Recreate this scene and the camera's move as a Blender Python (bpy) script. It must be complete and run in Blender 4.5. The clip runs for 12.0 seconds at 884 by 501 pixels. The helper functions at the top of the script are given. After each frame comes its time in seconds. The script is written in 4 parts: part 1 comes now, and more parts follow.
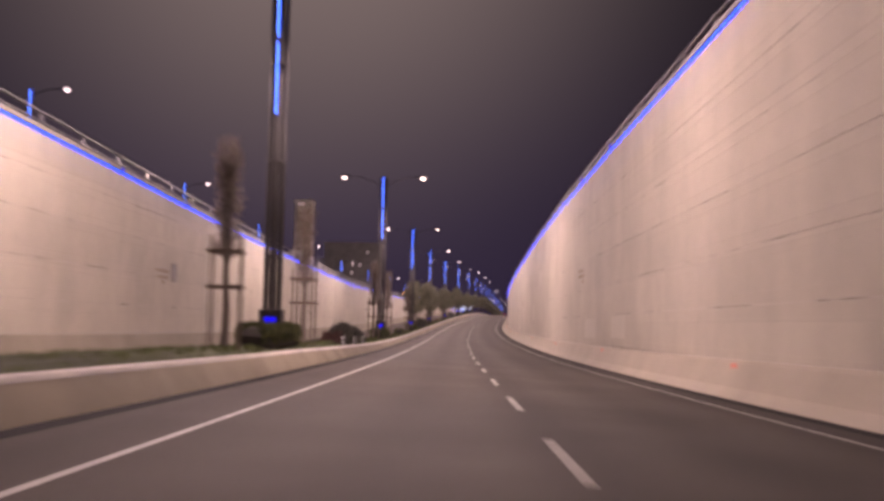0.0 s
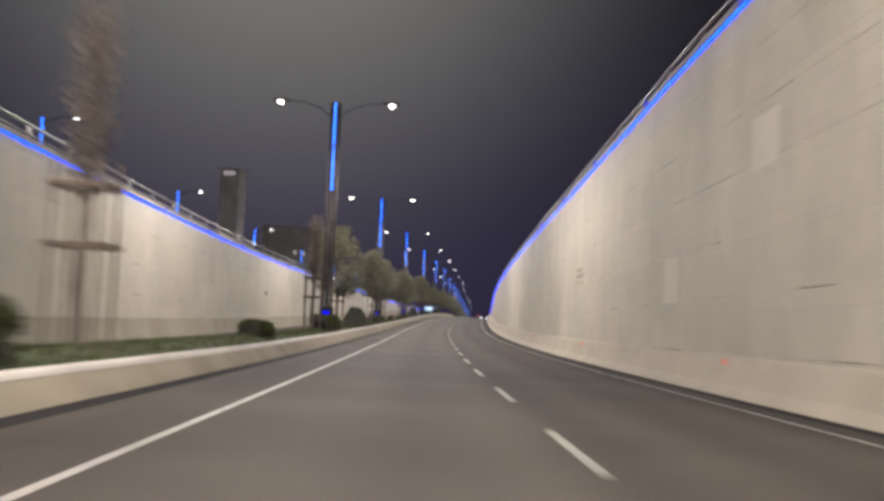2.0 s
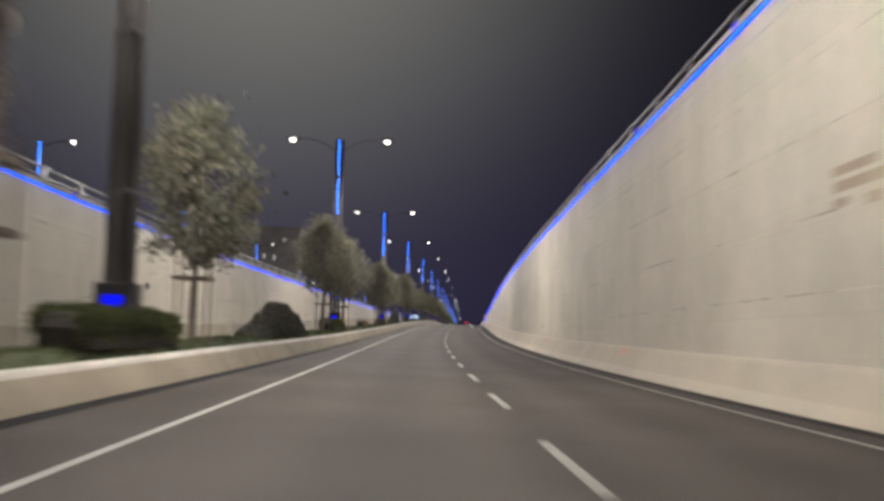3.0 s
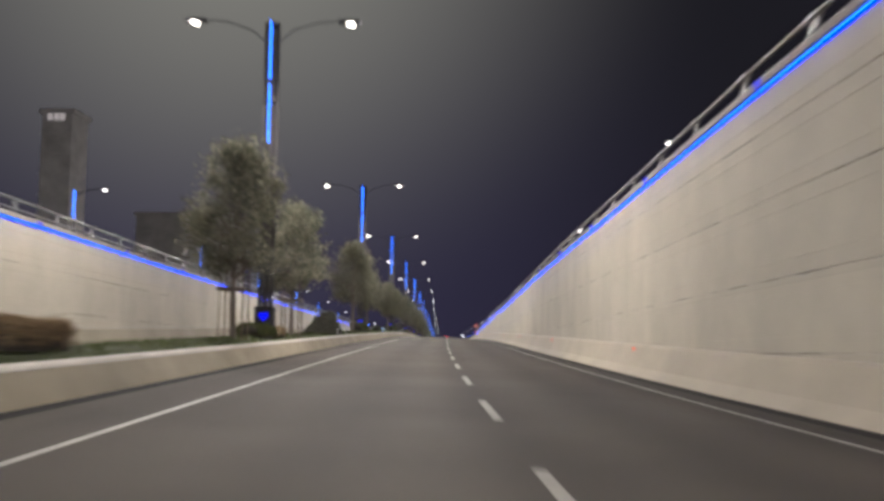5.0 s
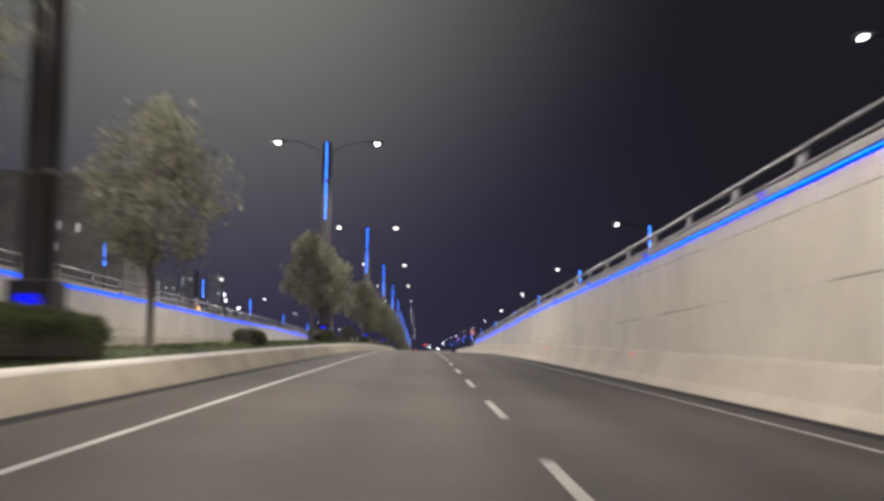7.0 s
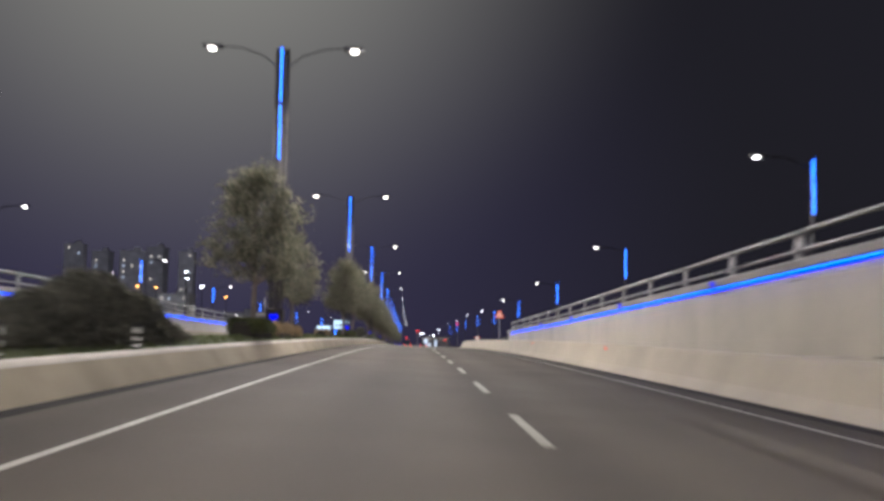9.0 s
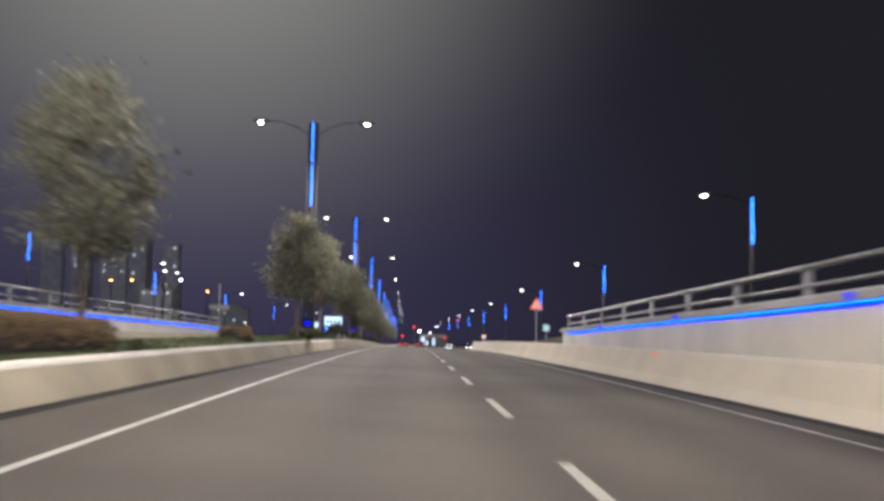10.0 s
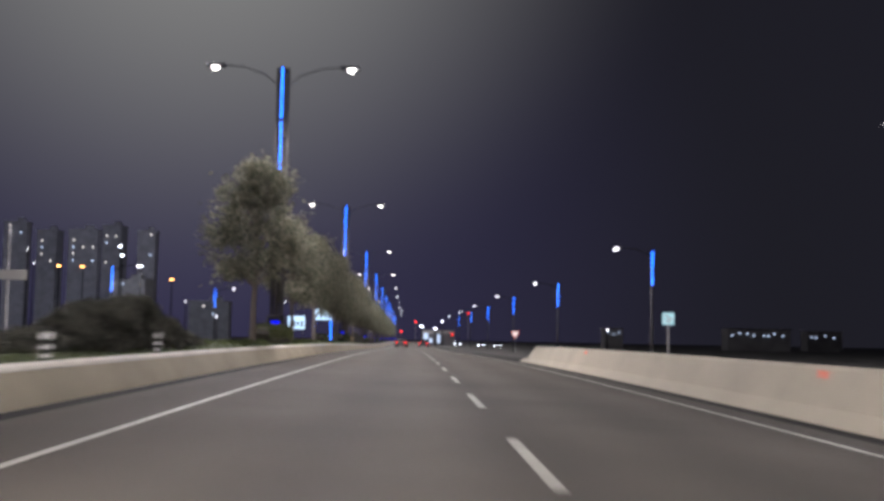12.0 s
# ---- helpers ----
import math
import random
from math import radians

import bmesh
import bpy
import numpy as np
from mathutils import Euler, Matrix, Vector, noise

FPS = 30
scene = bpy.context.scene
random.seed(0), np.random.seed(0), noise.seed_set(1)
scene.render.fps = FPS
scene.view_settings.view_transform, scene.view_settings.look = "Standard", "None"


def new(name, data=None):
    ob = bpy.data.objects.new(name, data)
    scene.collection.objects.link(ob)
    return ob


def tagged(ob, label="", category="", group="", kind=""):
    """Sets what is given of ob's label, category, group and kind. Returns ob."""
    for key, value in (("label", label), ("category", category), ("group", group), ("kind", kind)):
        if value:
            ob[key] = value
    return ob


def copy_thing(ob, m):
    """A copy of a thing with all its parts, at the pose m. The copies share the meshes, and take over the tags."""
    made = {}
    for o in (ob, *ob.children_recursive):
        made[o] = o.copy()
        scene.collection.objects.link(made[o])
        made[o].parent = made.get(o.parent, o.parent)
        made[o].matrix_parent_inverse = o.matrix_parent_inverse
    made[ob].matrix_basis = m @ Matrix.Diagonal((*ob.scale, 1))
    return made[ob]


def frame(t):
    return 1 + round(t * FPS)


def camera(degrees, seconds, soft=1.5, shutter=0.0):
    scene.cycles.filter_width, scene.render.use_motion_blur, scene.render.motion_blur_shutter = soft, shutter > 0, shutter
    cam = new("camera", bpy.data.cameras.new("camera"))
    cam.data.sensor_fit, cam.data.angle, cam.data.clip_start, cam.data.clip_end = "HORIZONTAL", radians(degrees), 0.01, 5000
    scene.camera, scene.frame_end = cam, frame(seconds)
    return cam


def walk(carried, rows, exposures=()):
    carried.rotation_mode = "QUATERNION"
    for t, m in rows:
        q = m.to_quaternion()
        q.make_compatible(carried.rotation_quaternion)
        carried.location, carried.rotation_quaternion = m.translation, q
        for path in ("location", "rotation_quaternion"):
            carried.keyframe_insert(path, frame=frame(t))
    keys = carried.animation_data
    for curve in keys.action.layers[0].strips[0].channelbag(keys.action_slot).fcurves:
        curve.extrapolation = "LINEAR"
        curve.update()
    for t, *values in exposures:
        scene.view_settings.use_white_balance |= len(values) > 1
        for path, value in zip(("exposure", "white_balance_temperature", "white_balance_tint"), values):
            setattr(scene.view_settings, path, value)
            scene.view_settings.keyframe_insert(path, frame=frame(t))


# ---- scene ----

# ------------------------------------------------------------------ the road's line
# s runs along the road in metres, lat to its right, h above its crown; the camera drives along s.
KNOT = 36.0
HEADING = (-0.10, -0.29, -0.54, -0.89, -1.85, -3.25, -4.01, -4.15, -4.09, -4.12, -4.15, -4.00, -3.87, -3.82)
SLOPE = (-0.0151, -0.0075, 0.0026, 0.0094, 0.0193, 0.0265, 0.0270, 0.0234, 0.0166, 0.0100, 0.0051, -0.0018, -0.0060, -0.0052, -0.0026, -0.0007, 0.0)
CROSSFALL = 0.026
EYE = 0.98

LINE_S = np.arange(-1200.0, 1800.0, 1.0)
LINE_PSI = np.radians(np.interp(LINE_S, -36 + KNOT * np.arange(len(HEADING)), HEADING))
LINE_G = np.interp(LINE_S, -36 + KNOT * np.arange(len(SLOPE)), SLOPE) * (LINE_S > -190)


def running(values):
    out = np.concatenate([[0.0], np.cumsum((values[1:] + values[:-1]) / 2)])
    return out - out[1200]


LINE_X = running(-np.sin(LINE_PSI))
LINE_Y = running(np.cos(LINE_PSI))
LINE_Z = running(LINE_G)


def on_line(s, table):
    return float(np.interp(s, LINE_S, table))


def rp(s, lat, h=0.0):
    """World place of a point given along and across the road."""
    psi = on_line(s, LINE_PSI)
    return Vector((on_line(s, LINE_X) + math.cos(psi) * lat, on_line(s, LINE_Y) + math.sin(psi) * lat, on_line(s, LINE_Z) + h))


def stand(s, lat, h=0.0, turn=0.0):
    """Upright pose on the road's line: local x across to the right, y ahead."""
    return Matrix.Translation(rp(s, lat, h)) @ Matrix.Rotation(on_line(s, LINE_PSI) + radians(turn), 4, "Z")


# ------------------------------------------------------------------ camera
cam = camera(46.0, 12.0, soft=3.5, shutter=0.5)
# seconds, s, lat, and yaw, pitch, roll in degrees against the road
DRIVE = (
    (0.0, -35.46, 0.11, 0.66, 4.92, -1.1), (0.5, -20.77, -0.16, 0.28, 4.84, -1.89), (1.0, -5.66, -0.28, -0.09, 4.59, -2.11),
    (1.5, 9.38, -0.34, -0.62, 4.59, -2.3), (2.0, 24.99, -0.4, -1.09, 4.43, -2.3), (2.5, 40.24, -0.29, -1.42, 4.32, -1.83),
    (3.0, 56.23, -0.18, -1.62, 4.58, -1.36), (3.5, 72.33, -0.05, -1.6, 4.55, -1.18), (4.0, 88.22, 0.08, -1.58, 4.53, -1.0),
    (4.5, 103.81, 0.21, -1.56, 4.51, -0.81), (5.0, 119.03, 0.34, -1.53, 4.49, -0.63), (5.5, 134.1, 0.36, -1.2, 4.66, -0.43),
    (6.0, 149.68, 0.33, -0.99, 4.73, -0.4), (6.5, 164.43, 0.3, -1.12, 4.75, -0.53), (7.0, 178.91, 0.28, -1.12, 4.57, -0.57),
    (7.5, 193.41, 0.24, -1.19, 4.47, -0.68), (8.0, 207.8, 0.21, -1.27, 4.37, -0.79), (8.5, 221.92, 0.17, -1.35, 4.27, -0.9),
    (9.0, 235.59, 0.13, -1.42, 4.18, -1.01), (9.5, 248.94, 0.13, -1.52, 4.16, -1.01), (10.0, 262.64, 0.09, -1.65, 4.3, -1.06),
    (10.5, 275.51, 0.19, -1.62, 4.04, -0.93), (11.0, 288.21, 0.22, -1.63, 4.28, -0.93), (11.5, 300.77, 0.29, -1.51, 4.28, -0.92),
    (12.0, 313.55, 0.26, -1.53, 4.51, -1.02),
)


def drive_pose(s, lat, yaw, pitch, roll):
    psi = on_line(s, LINE_PSI) + radians(yaw)
    th = math.atan(on_line(s, LINE_G)) + radians(pitch)
    r = radians(roll)
    ahead = Vector((-math.sin(psi) * math.cos(th), math.cos(psi) * math.cos(th), math.sin(th)))
    right = Vector((math.cos(psi), math.sin(psi), 0))
    up = right.cross(ahead)
    rt = right * math.cos(r) - up * math.sin(r)
    u = up * math.cos(r) + right * math.sin(r)
    m = Matrix((rt, u, -ahead)).transposed().to_4x4()
    return Matrix.Translation(rp(s, lat, EYE)) @ m


walk(cam, [(t, drive_pose(*row)) for t, *row in DRIVE],
     exposures=((0.0, -0.1, 6980, 54), (0.5, -0.5, 6750, 51), (1.0, -0.15, 6280, 31), (1.5, 0.12, 6080, 21), (2.0, 0.12, 6000, 18), (3.0, 0.0, 5950, 16), (5.0, 0.15, 5950, 16), (7.0, 0.2, 5900, 16), (9.0, 0.35, 5850, 17), (10.5, 0.45, 5800, 17), (11.5, 0.15, 5680, 20), (12.0, 0.3, 5660, 20)))

# ------------------------------------------------------------------ night sky
world = bpy.data.worlds.new("night")
scene.world = world
world.use_nodes = True
wn, wl = world.node_tree.nodes, world.node_tree.links
wn.clear()
w_out = wn.new("ShaderNodeOutputWorld")
w_bg = wn.new("ShaderNodeBackground")
w_co = wn.new("ShaderNodeTexCoord")
# night sky: lamp glare painted in as a soft lobe over the avenue ahead, faintly violet along the horizon, dark
# elsewhere


def sky_lobe(direction, low, power):
    """A soft lobe round a direction: nothing below the cosine given, then rising by a power."""
    dot = wn.new("ShaderNodeVectorMath")
    dot.operation = "DOT_PRODUCT"
    dot.inputs[1].default_value = Vector(direction).normalized()
    wl.new(w_co.outputs["Generated"], dot.inputs[0])
    rise = wn.new("ShaderNodeMapRange")
    rise.inputs[1].default_value, rise.inputs[2].default_value = low, 1.0
    wl.new(dot.outputs["Value"], rise.inputs[0])
    up = wn.new("ShaderNodeMath")
    up.operation = "POWER"
    up.inputs[1].default_value = power
    wl.new(rise.outputs[0], up.inputs[0])
    return up.outputs[0]


def sky_mix(fac, below, colour):
    mix = wn.new("ShaderNodeMix")
    mix.data_type = "RGBA"
    mix.inputs[7].default_value = (*colour, 1)
    if isinstance(below, tuple):
        mix.inputs[6].default_value = (*below, 1)
    else:
        wl.new(below, mix.inputs[6])
    wl.new(fac, mix.inputs[0])
    return mix.outputs[2]


w_base = sky_mix(sky_lobe((-0.14, 0.99, 0.02), 0.84, 2.0), (0.0110, 0.0104, 0.0125), (0.028, 0.0245, 0.047))
w_ramp = sky_mix(sky_lobe((-0.13, 0.90, 0.42), 0.885, 3.0), w_base, (0.195, 0.188, 0.150))
wl.new(w_ramp, w_bg.inputs["Color"])
w_bg.inputs["Strength"].default_value = 1.0
wl.new(w_bg.outputs[0], w_out.inputs[0])

LAMP_COLOUR = (1.0, 0.90, 0.75)
MEDIAN_WATTS = 1640.0
FAR_SIDE_WATTS = 1350.0
SIDE_WATTS = 1800.0


# ------------------------------------------------------------------ materials
def surface(name, low, high, scale=8.0, rough=0.8, bump=0.2, fine=60.0, metal=0.0, stain=0.25, stain_scale=0.4, rough_var=0.1, spec=0.4, edge=None):
    """Two-scale procedural surface: grain between two colours, larger stains, fine relief."""
    m = bpy.data.materials.new(name)
    m.use_nodes = True
    n, l = m.node_tree.nodes, m.node_tree.links
    b = n["Principled BSDF"]
    co = n.new("ShaderNodeTexCoord")
    g = n.new("ShaderNodeTexNoise")
    g.inputs["Scale"].default_value, g.inputs["Detail"].default_value, g.inputs["Roughness"].default_value = scale, 6, 0.65
    l.new(co.outputs["Object"], g.inputs["Vector"])
    st = n.new("ShaderNodeTexNoise")
    st.inputs["Scale"].default_value, st.inputs["Detail"].default_value = stain_scale, 4
    l.new(co.outputs["Object"], st.inputs["Vector"])
    mix = n.new("ShaderNodeMix")
    mix.data_type = "RGBA"
    mix.inputs[6].default_value, mix.inputs[7].default_value = (*low, 1), (*high, 1)
    if edge:
        cut = n.new("ShaderNodeMapRange")
        cut.interpolation_type = "SMOOTHSTEP"
        cut.inputs[1].default_value, cut.inputs[2].default_value = edge
        l.new(g.outputs["Fac"], cut.inputs[0])
        l.new(cut.outputs[0], mix.inputs[0])
    else:
        l.new(g.outputs["Fac"], mix.inputs[0])
    mul = n.new("ShaderNodeMapRange")
    mul.inputs[1].default_value, mul.inputs[2].default_value = 0.3, 0.7
    mul.inputs[3].default_value, mul.inputs[4].default_value = 1.0 - stain, 1.0 + stain * 0.4
    l.new(st.outputs["Fac"], mul.inputs[0])
    sc = n.new("ShaderNodeVectorMath")
    sc.operation = "SCALE"
    l.new(mix.outputs[2], sc.inputs[0])
    l.new(mul.outputs[0], sc.inputs["Scale"])
    l.new(sc.outputs[0], b.inputs["Base Color"])
    rr = n.new("ShaderNodeMapRange")
    rr.inputs[3].default_value, rr.inputs[4].default_value = max(0.05, rough - rough_var), min(1.0, rough + rough_var)
    l.new(g.outputs["Fac"], rr.inputs[0])
    l.new(rr.outputs[0], b.inputs["Roughness"])
    b.inputs["Metallic"].default_value = metal
    b.inputs["Specular IOR Level"].default_value = spec
    if bump:
        f = n.new("ShaderNodeTexNoise")
        f.inputs["Scale"].default_value, f.inputs["Detail"].default_value = fine, 3
        l.new(co.outputs["Object"], f.inputs["Vector"])
        bp = n.new("ShaderNodeBump")
        bp.inputs["Strength"].default_value, bp.inputs["Distance"].default_value = bump, 0.02
        l.new(f.outputs["Fac"], bp.inputs["Height"])
        l.new(bp.outputs[0], b.inputs["Normal"])
    return m


def leafy(name, dark, light, rough=0.55):
    """Foliage: each leaf of its own shade."""
    m = bpy.data.materials.new(name)
    m.use_nodes = True
    n, l = m.node_tree.nodes, m.node_tree.links
    b = n["Principled BSDF"]
    geo = n.new("ShaderNodeNewGeometry")
    mix = n.new("ShaderNodeMix")
    mix.data_type = "RGBA"
    mix.inputs[6].default_value, mix.inputs[7].default_value = (*dark, 1), (*light, 1)
    l.new(geo.outputs["Random Per Island"], mix.inputs[0])
    l.new(mix.outputs[2], b.inputs["Base Color"])
    b.inputs["Roughness"].default_value = rough
    b.inputs["Specular IOR Level"].default_value = 0.3
    tr = n.new("ShaderNodeBsdfTranslucent")
    l.new(mix.outputs[2], tr.inputs["Color"])
    both = n.new("ShaderNodeMixShader")
    both.inputs[0].default_value = 0.4
    l.new(b.outputs[0], both.inputs[1])
    l.new(tr.outputs[0], both.inputs[2])
    l.new(both.outputs[0], n["Material Output"].inputs["Surface"])
    return m


def glowing(name, colour, strength):
    m = bpy.data.materials.new(name)
    m.use_nodes = True
    n, l = m.node_tree.nodes, m.node_tree.links
    n.clear()
    e = n.new("ShaderNodeEmission")
    e.inputs["Color"].default_value, e.inputs["Strength"].default_value = (*colour, 1), strength
    o = n.new("ShaderNodeOutputMaterial")
    l.new(e.outputs[0], o.inputs[0])
    return m


def panelled(m, wide, high, low):
    """Tints a wall material panel by panel, as cast in slightly different batches."""
    n, l = m.node_tree.nodes, m.node_tree.links
    b = n["Principled BSDF"]
    co = n.new("ShaderNodeTexCoord")
    sep = n.new("ShaderNodeSeparateXYZ")
    comb = n.new("ShaderNodeCombineXYZ")
    l.new(co.outputs["Object"], sep.inputs[0])
    l.new(sep.outputs["Y"], comb.inputs["X"])
    l.new(sep.outputs["Z"], comb.inputs["Y"])
    br = n.new("ShaderNodeTexBrick")
    br.inputs["Scale"].default_value, br.inputs["Mortar Size"].default_value = 1.0, 0.004
    br.inputs["Brick Width"].default_value, br.inputs["Row Height"].default_value = wide, high
    br.inputs["Color1"].default_value, br.inputs["Color2"].default_value, br.inputs["Mortar"].default_value = (1, 1, 1, 1), (low, low, low, 1), (0.8, 0.8, 0.8, 1)
    l.new(comb.outputs[0], br.inputs["Vector"])
    streak = n.new("ShaderNodeTexNoise")
    streak.inputs["Scale"].default_value, streak.inputs["Detail"].default_value = 1.0, 5
    sc = n.new("ShaderNodeVectorMath")
    sc.operation = "MULTIPLY"
    sc.inputs[1].default_value = (0.9, 0.9, 0.10)
    l.new(co.outputs["Object"], sc.inputs[0])
    l.new(sc.outputs[0], streak.inputs["Vector"])
    rg = n.new("ShaderNodeMapRange")
    rg.inputs[1].default_value, rg.inputs[2].default_value, rg.inputs[3].default_value, rg.inputs[4].default_value = 0.35, 0.7, 1.0, 0.93
    l.new(streak.outputs["Fac"], rg.inputs[0])
    old = b.inputs["Base Color"].links[0].from_socket
    for extra in (br.outputs["Color"], rg.outputs[0]):
        mu = n.new("ShaderNodeVectorMath")
        mu.operation = "MULTIPLY"
        l.new(old, mu.inputs[0])
        l.new(extra, mu.inputs[1])
        old = mu.outputs[0]
    l.new(old, b.inputs["Base Color"])
    return m


ASPHALT = surface("asphalt", (0.072, 0.062, 0.049), (0.112, 0.098, 0.079), 3.0, 0.85, 0.35, 90, stain=0.25, stain_scale=0.25, spec=0.22)
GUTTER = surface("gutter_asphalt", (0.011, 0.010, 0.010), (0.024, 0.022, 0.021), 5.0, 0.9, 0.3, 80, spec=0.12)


def tyre_worn(m):
    """Wheel paths a little paler, the middle of each lane and the edge strip darker with drips and dust."""
    n, l = m.node_tree.nodes, m.node_tree.links
    b = n["Principled BSDF"]
    att = n.new("ShaderNodeAttribute")
    att.attribute_name = "across"
    co = n.new("ShaderNodeTexCoord")
    wob = n.new("ShaderNodeTexNoise")
    wob.inputs["Scale"].default_value = 0.15
    l.new(co.outputs["Object"], wob.inputs["Vector"])
    add = n.new("ShaderNodeMath")
    add.operation = "MULTIPLY_ADD"
    add.inputs[1].default_value = 0.5
    l.new(wob.outputs["Fac"], add.inputs[0])
    l.new(att.outputs["Fac"], add.inputs[2])
    rg = n.new("ShaderNodeMapRange")
    rg.inputs[1].default_value, rg.inputs[2].default_value = -3.62, 5.85
    l.new(add.outputs[0], rg.inputs[0])
    cr = n.new("ShaderNodeValToRGB")
    cr.color_ramp.interpolation = "EASE"
    stops = ((0.0, 1.0), (0.052, 0.95), (0.072, 0.85), (0.27, 1.15), (0.36, 0.88), (0.46, 1.15), (0.54, 0.8), (0.63, 1.12), (0.72, 0.88), (0.82, 1.12), (0.92, 0.7))
    cr.color_ramp.elements[0].position, cr.color_ramp.elements[1].position = stops[0][0], stops[-1][0]
    for i, (p, v) in enumerate(stops):
        e = cr.color_ramp.elements[i] if i == 0 else (cr.color_ramp.elements[-1] if i == len(stops) - 1 else cr.color_ramp.elements.new(p))
        e.color = (v * 0.8, v * 0.8, v * 0.8, 1)
    l.new(rg.outputs[0], cr.inputs[0])
    old = b.inputs["Base Color"].links[0].from_socket
    mu = n.new("ShaderNodeVectorMath")
    mu.operation = "MULTIPLY"
    l.new(old, mu.inputs[0])
    l.new(cr.outputs[0], mu.inputs[1])
    l.new(mu.outputs[0], b.inputs["Base Color"])


PAINT = surface("road_paint", (0.28, 0.27, 0.235), (0.50, 0.48, 0.43), 14.0, 0.6, 0.1, 120, stain=0.3, stain_scale=2.0)
DASH_PAINT = surface("worn_lane_paint", (0.23, 0.218, 0.185), (0.42, 0.40, 0.35), 14.0, 0.65, 0.1, 120, stain=0.35, stain_scale=0.8)
CONCRETE = surface("kerb_concrete", (0.36, 0.325, 0.25), (0.47, 0.425, 0.335), 5.0, 0.85, 0.12, 60, stain=0.12, stain_scale=0.5)
KERB_FACE = surface("weathered_kerb_concrete", (0.30, 0.264, 0.188), (0.42, 0.372, 0.272), 4.0, 0.88, 0.15, 60, stain=0.22, stain_scale=0.6)
EDGE_HIGHLIGHT = surface("kerb_edge_highlight", (0.52, 0.49, 0.42), (0.66, 0.63, 0.55), 7.0, 0.75, 0.1, 60, stain=0.22, stain_scale=0.7)
BARRIER = surface("barrier_concrete", (0.27, 0.245, 0.185), (0.36, 0.33, 0.25), 4.0, 0.88, 0.12, 60, stain=0.2, stain_scale=0.4)
WALL = surface("wall_plaster", (0.440, 0.410, 0.335), (0.560, 0.528, 0.435), 2.2, 0.8, 0.12, 30, stain=0.12, stain_scale=0.35)
panelled(WALL, 7.6, 1.56, 0.93)
JOINT = surface("joint_dirt", (0.07, 0.06, 0.05), (0.50, 0.47, 0.41), 0.4, 0.9, 0.0, stain=0.1, stain_scale=0.2, edge=(0.36, 0.52))
PATCH = surface("fresh_plaster", (0.50, 0.475, 0.40), (0.60, 0.57, 0.485), 3.0, 0.8, 0.10, 30, stain=0.10)
CAPPING = surface("parapet_concrete", (0.27, 0.26, 0.25), (0.36, 0.35, 0.335), 6.0, 0.85, 0.2, 50)
RAIL = surface("rail_paint", (0.085, 0.085, 0.092), (0.13, 0.13, 0.138), 10.0, 0.45, 0.05, 60, metal=0.2)
STEEL = surface("grey_steel", (0.075, 0.075, 0.085), (0.12, 0.12, 0.13), 10.0, 0.55, 0.05, 60, metal=0.1)
POLE_PAINT = surface("dark_pole_paint", (0.022, 0.022, 0.025), (0.036, 0.036, 0.040), 10.0, 0.7, 0.05, 60, spec=0.15)
COLUMN_PAINT = surface("column_paint", (0.11, 0.107, 0.107), (0.15, 0.146, 0.146), 10.0, 0.85, 0.05, 60, stain=0.3, spec=0.1)
BOX_PAINT = surface("dark_box_paint", (0.055, 0.052, 0.052), (0.08, 0.077, 0.076), 10.0, 0.8, 0.05, 60, spec=0.1)
GALVANISED = surface("galvanised_steel", (0.28, 0.28, 0.29), (0.42, 0.42, 0.43), 12.0, 0.45, 0.05, 60, metal=0.7)
TIMBER = surface("stake_timber", (0.11, 0.085, 0.065), (0.19, 0.15, 0.115), 16.0, 0.8, 0.25, 70)
BARK = surface("bark", (0.11, 0.093, 0.078), (0.22, 0.185, 0.155), 14.0, 0.9, 0.5, 40)
SOIL = surface("soil", (0.055, 0.070, 0.028), (0.085, 0.104, 0.044), 5.0, 0.95, 0.4, 40)
EARTH = surface("ground_earth", (0.018, 0.017, 0.014), (0.034, 0.032, 0.026), 0.6, 0.95, 0.3, 20, stain_scale=0.05)
LEAF = leafy("tree_leaves", (0.082, 0.085, 0.060), (0.29, 0.285, 0.210))
HEDGE_LEAF = leafy("hedge_leaves", (0.034, 0.045, 0.017), (0.105, 0.115, 0.045))
DRY_LEAF = leafy("dry_leaves", (0.14, 0.12, 0.105), (0.26, 0.225, 0.195))
RED_HEDGE_LEAF = leafy("russet_hedge_leaves", (0.15, 0.105, 0.06), (0.37, 0.28, 0.165))
SHRUB_LEAF = leafy("shrub_leaves", (0.046, 0.047, 0.038), (0.135, 0.132, 0.104))
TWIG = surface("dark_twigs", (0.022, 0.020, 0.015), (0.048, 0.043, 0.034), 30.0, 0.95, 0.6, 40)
RUSSET_STEM = leafy("russet_stems", (0.050, 0.026, 0.022), (0.135, 0.070, 0.056), 0.8)
GRASS = leafy("grass_blades", (0.060, 0.075, 0.028), (0.115, 0.138, 0.056), 0.7)
LED = glowing("blue_led", (0.02, 0.19, 1.0), 4.8)
LED_WASH = glowing("blue_led_underside", (0.001, 0.018, 1.0), 9.0)
LED_TUBE = glowing("blue_led_tube", (0.03, 0.19, 1.0), 6.5)
# bloom round the tubes, put in as a dimmer deep blue emission
LED_HALO = glowing("blue_led_halo", (0.004, 0.010, 1.0), 0.40)
EMBLEM = glowing("blue_emblem", (0.012, 0.014, 1.0), 0.95)
LAMP_GLOW = glowing("lamp_glass", (1.0, 0.94, 0.76), 8.0)
SIDE_GLOW = glowing("side_lamp_glass", (1.0, 0.97, 0.86), 7.0)
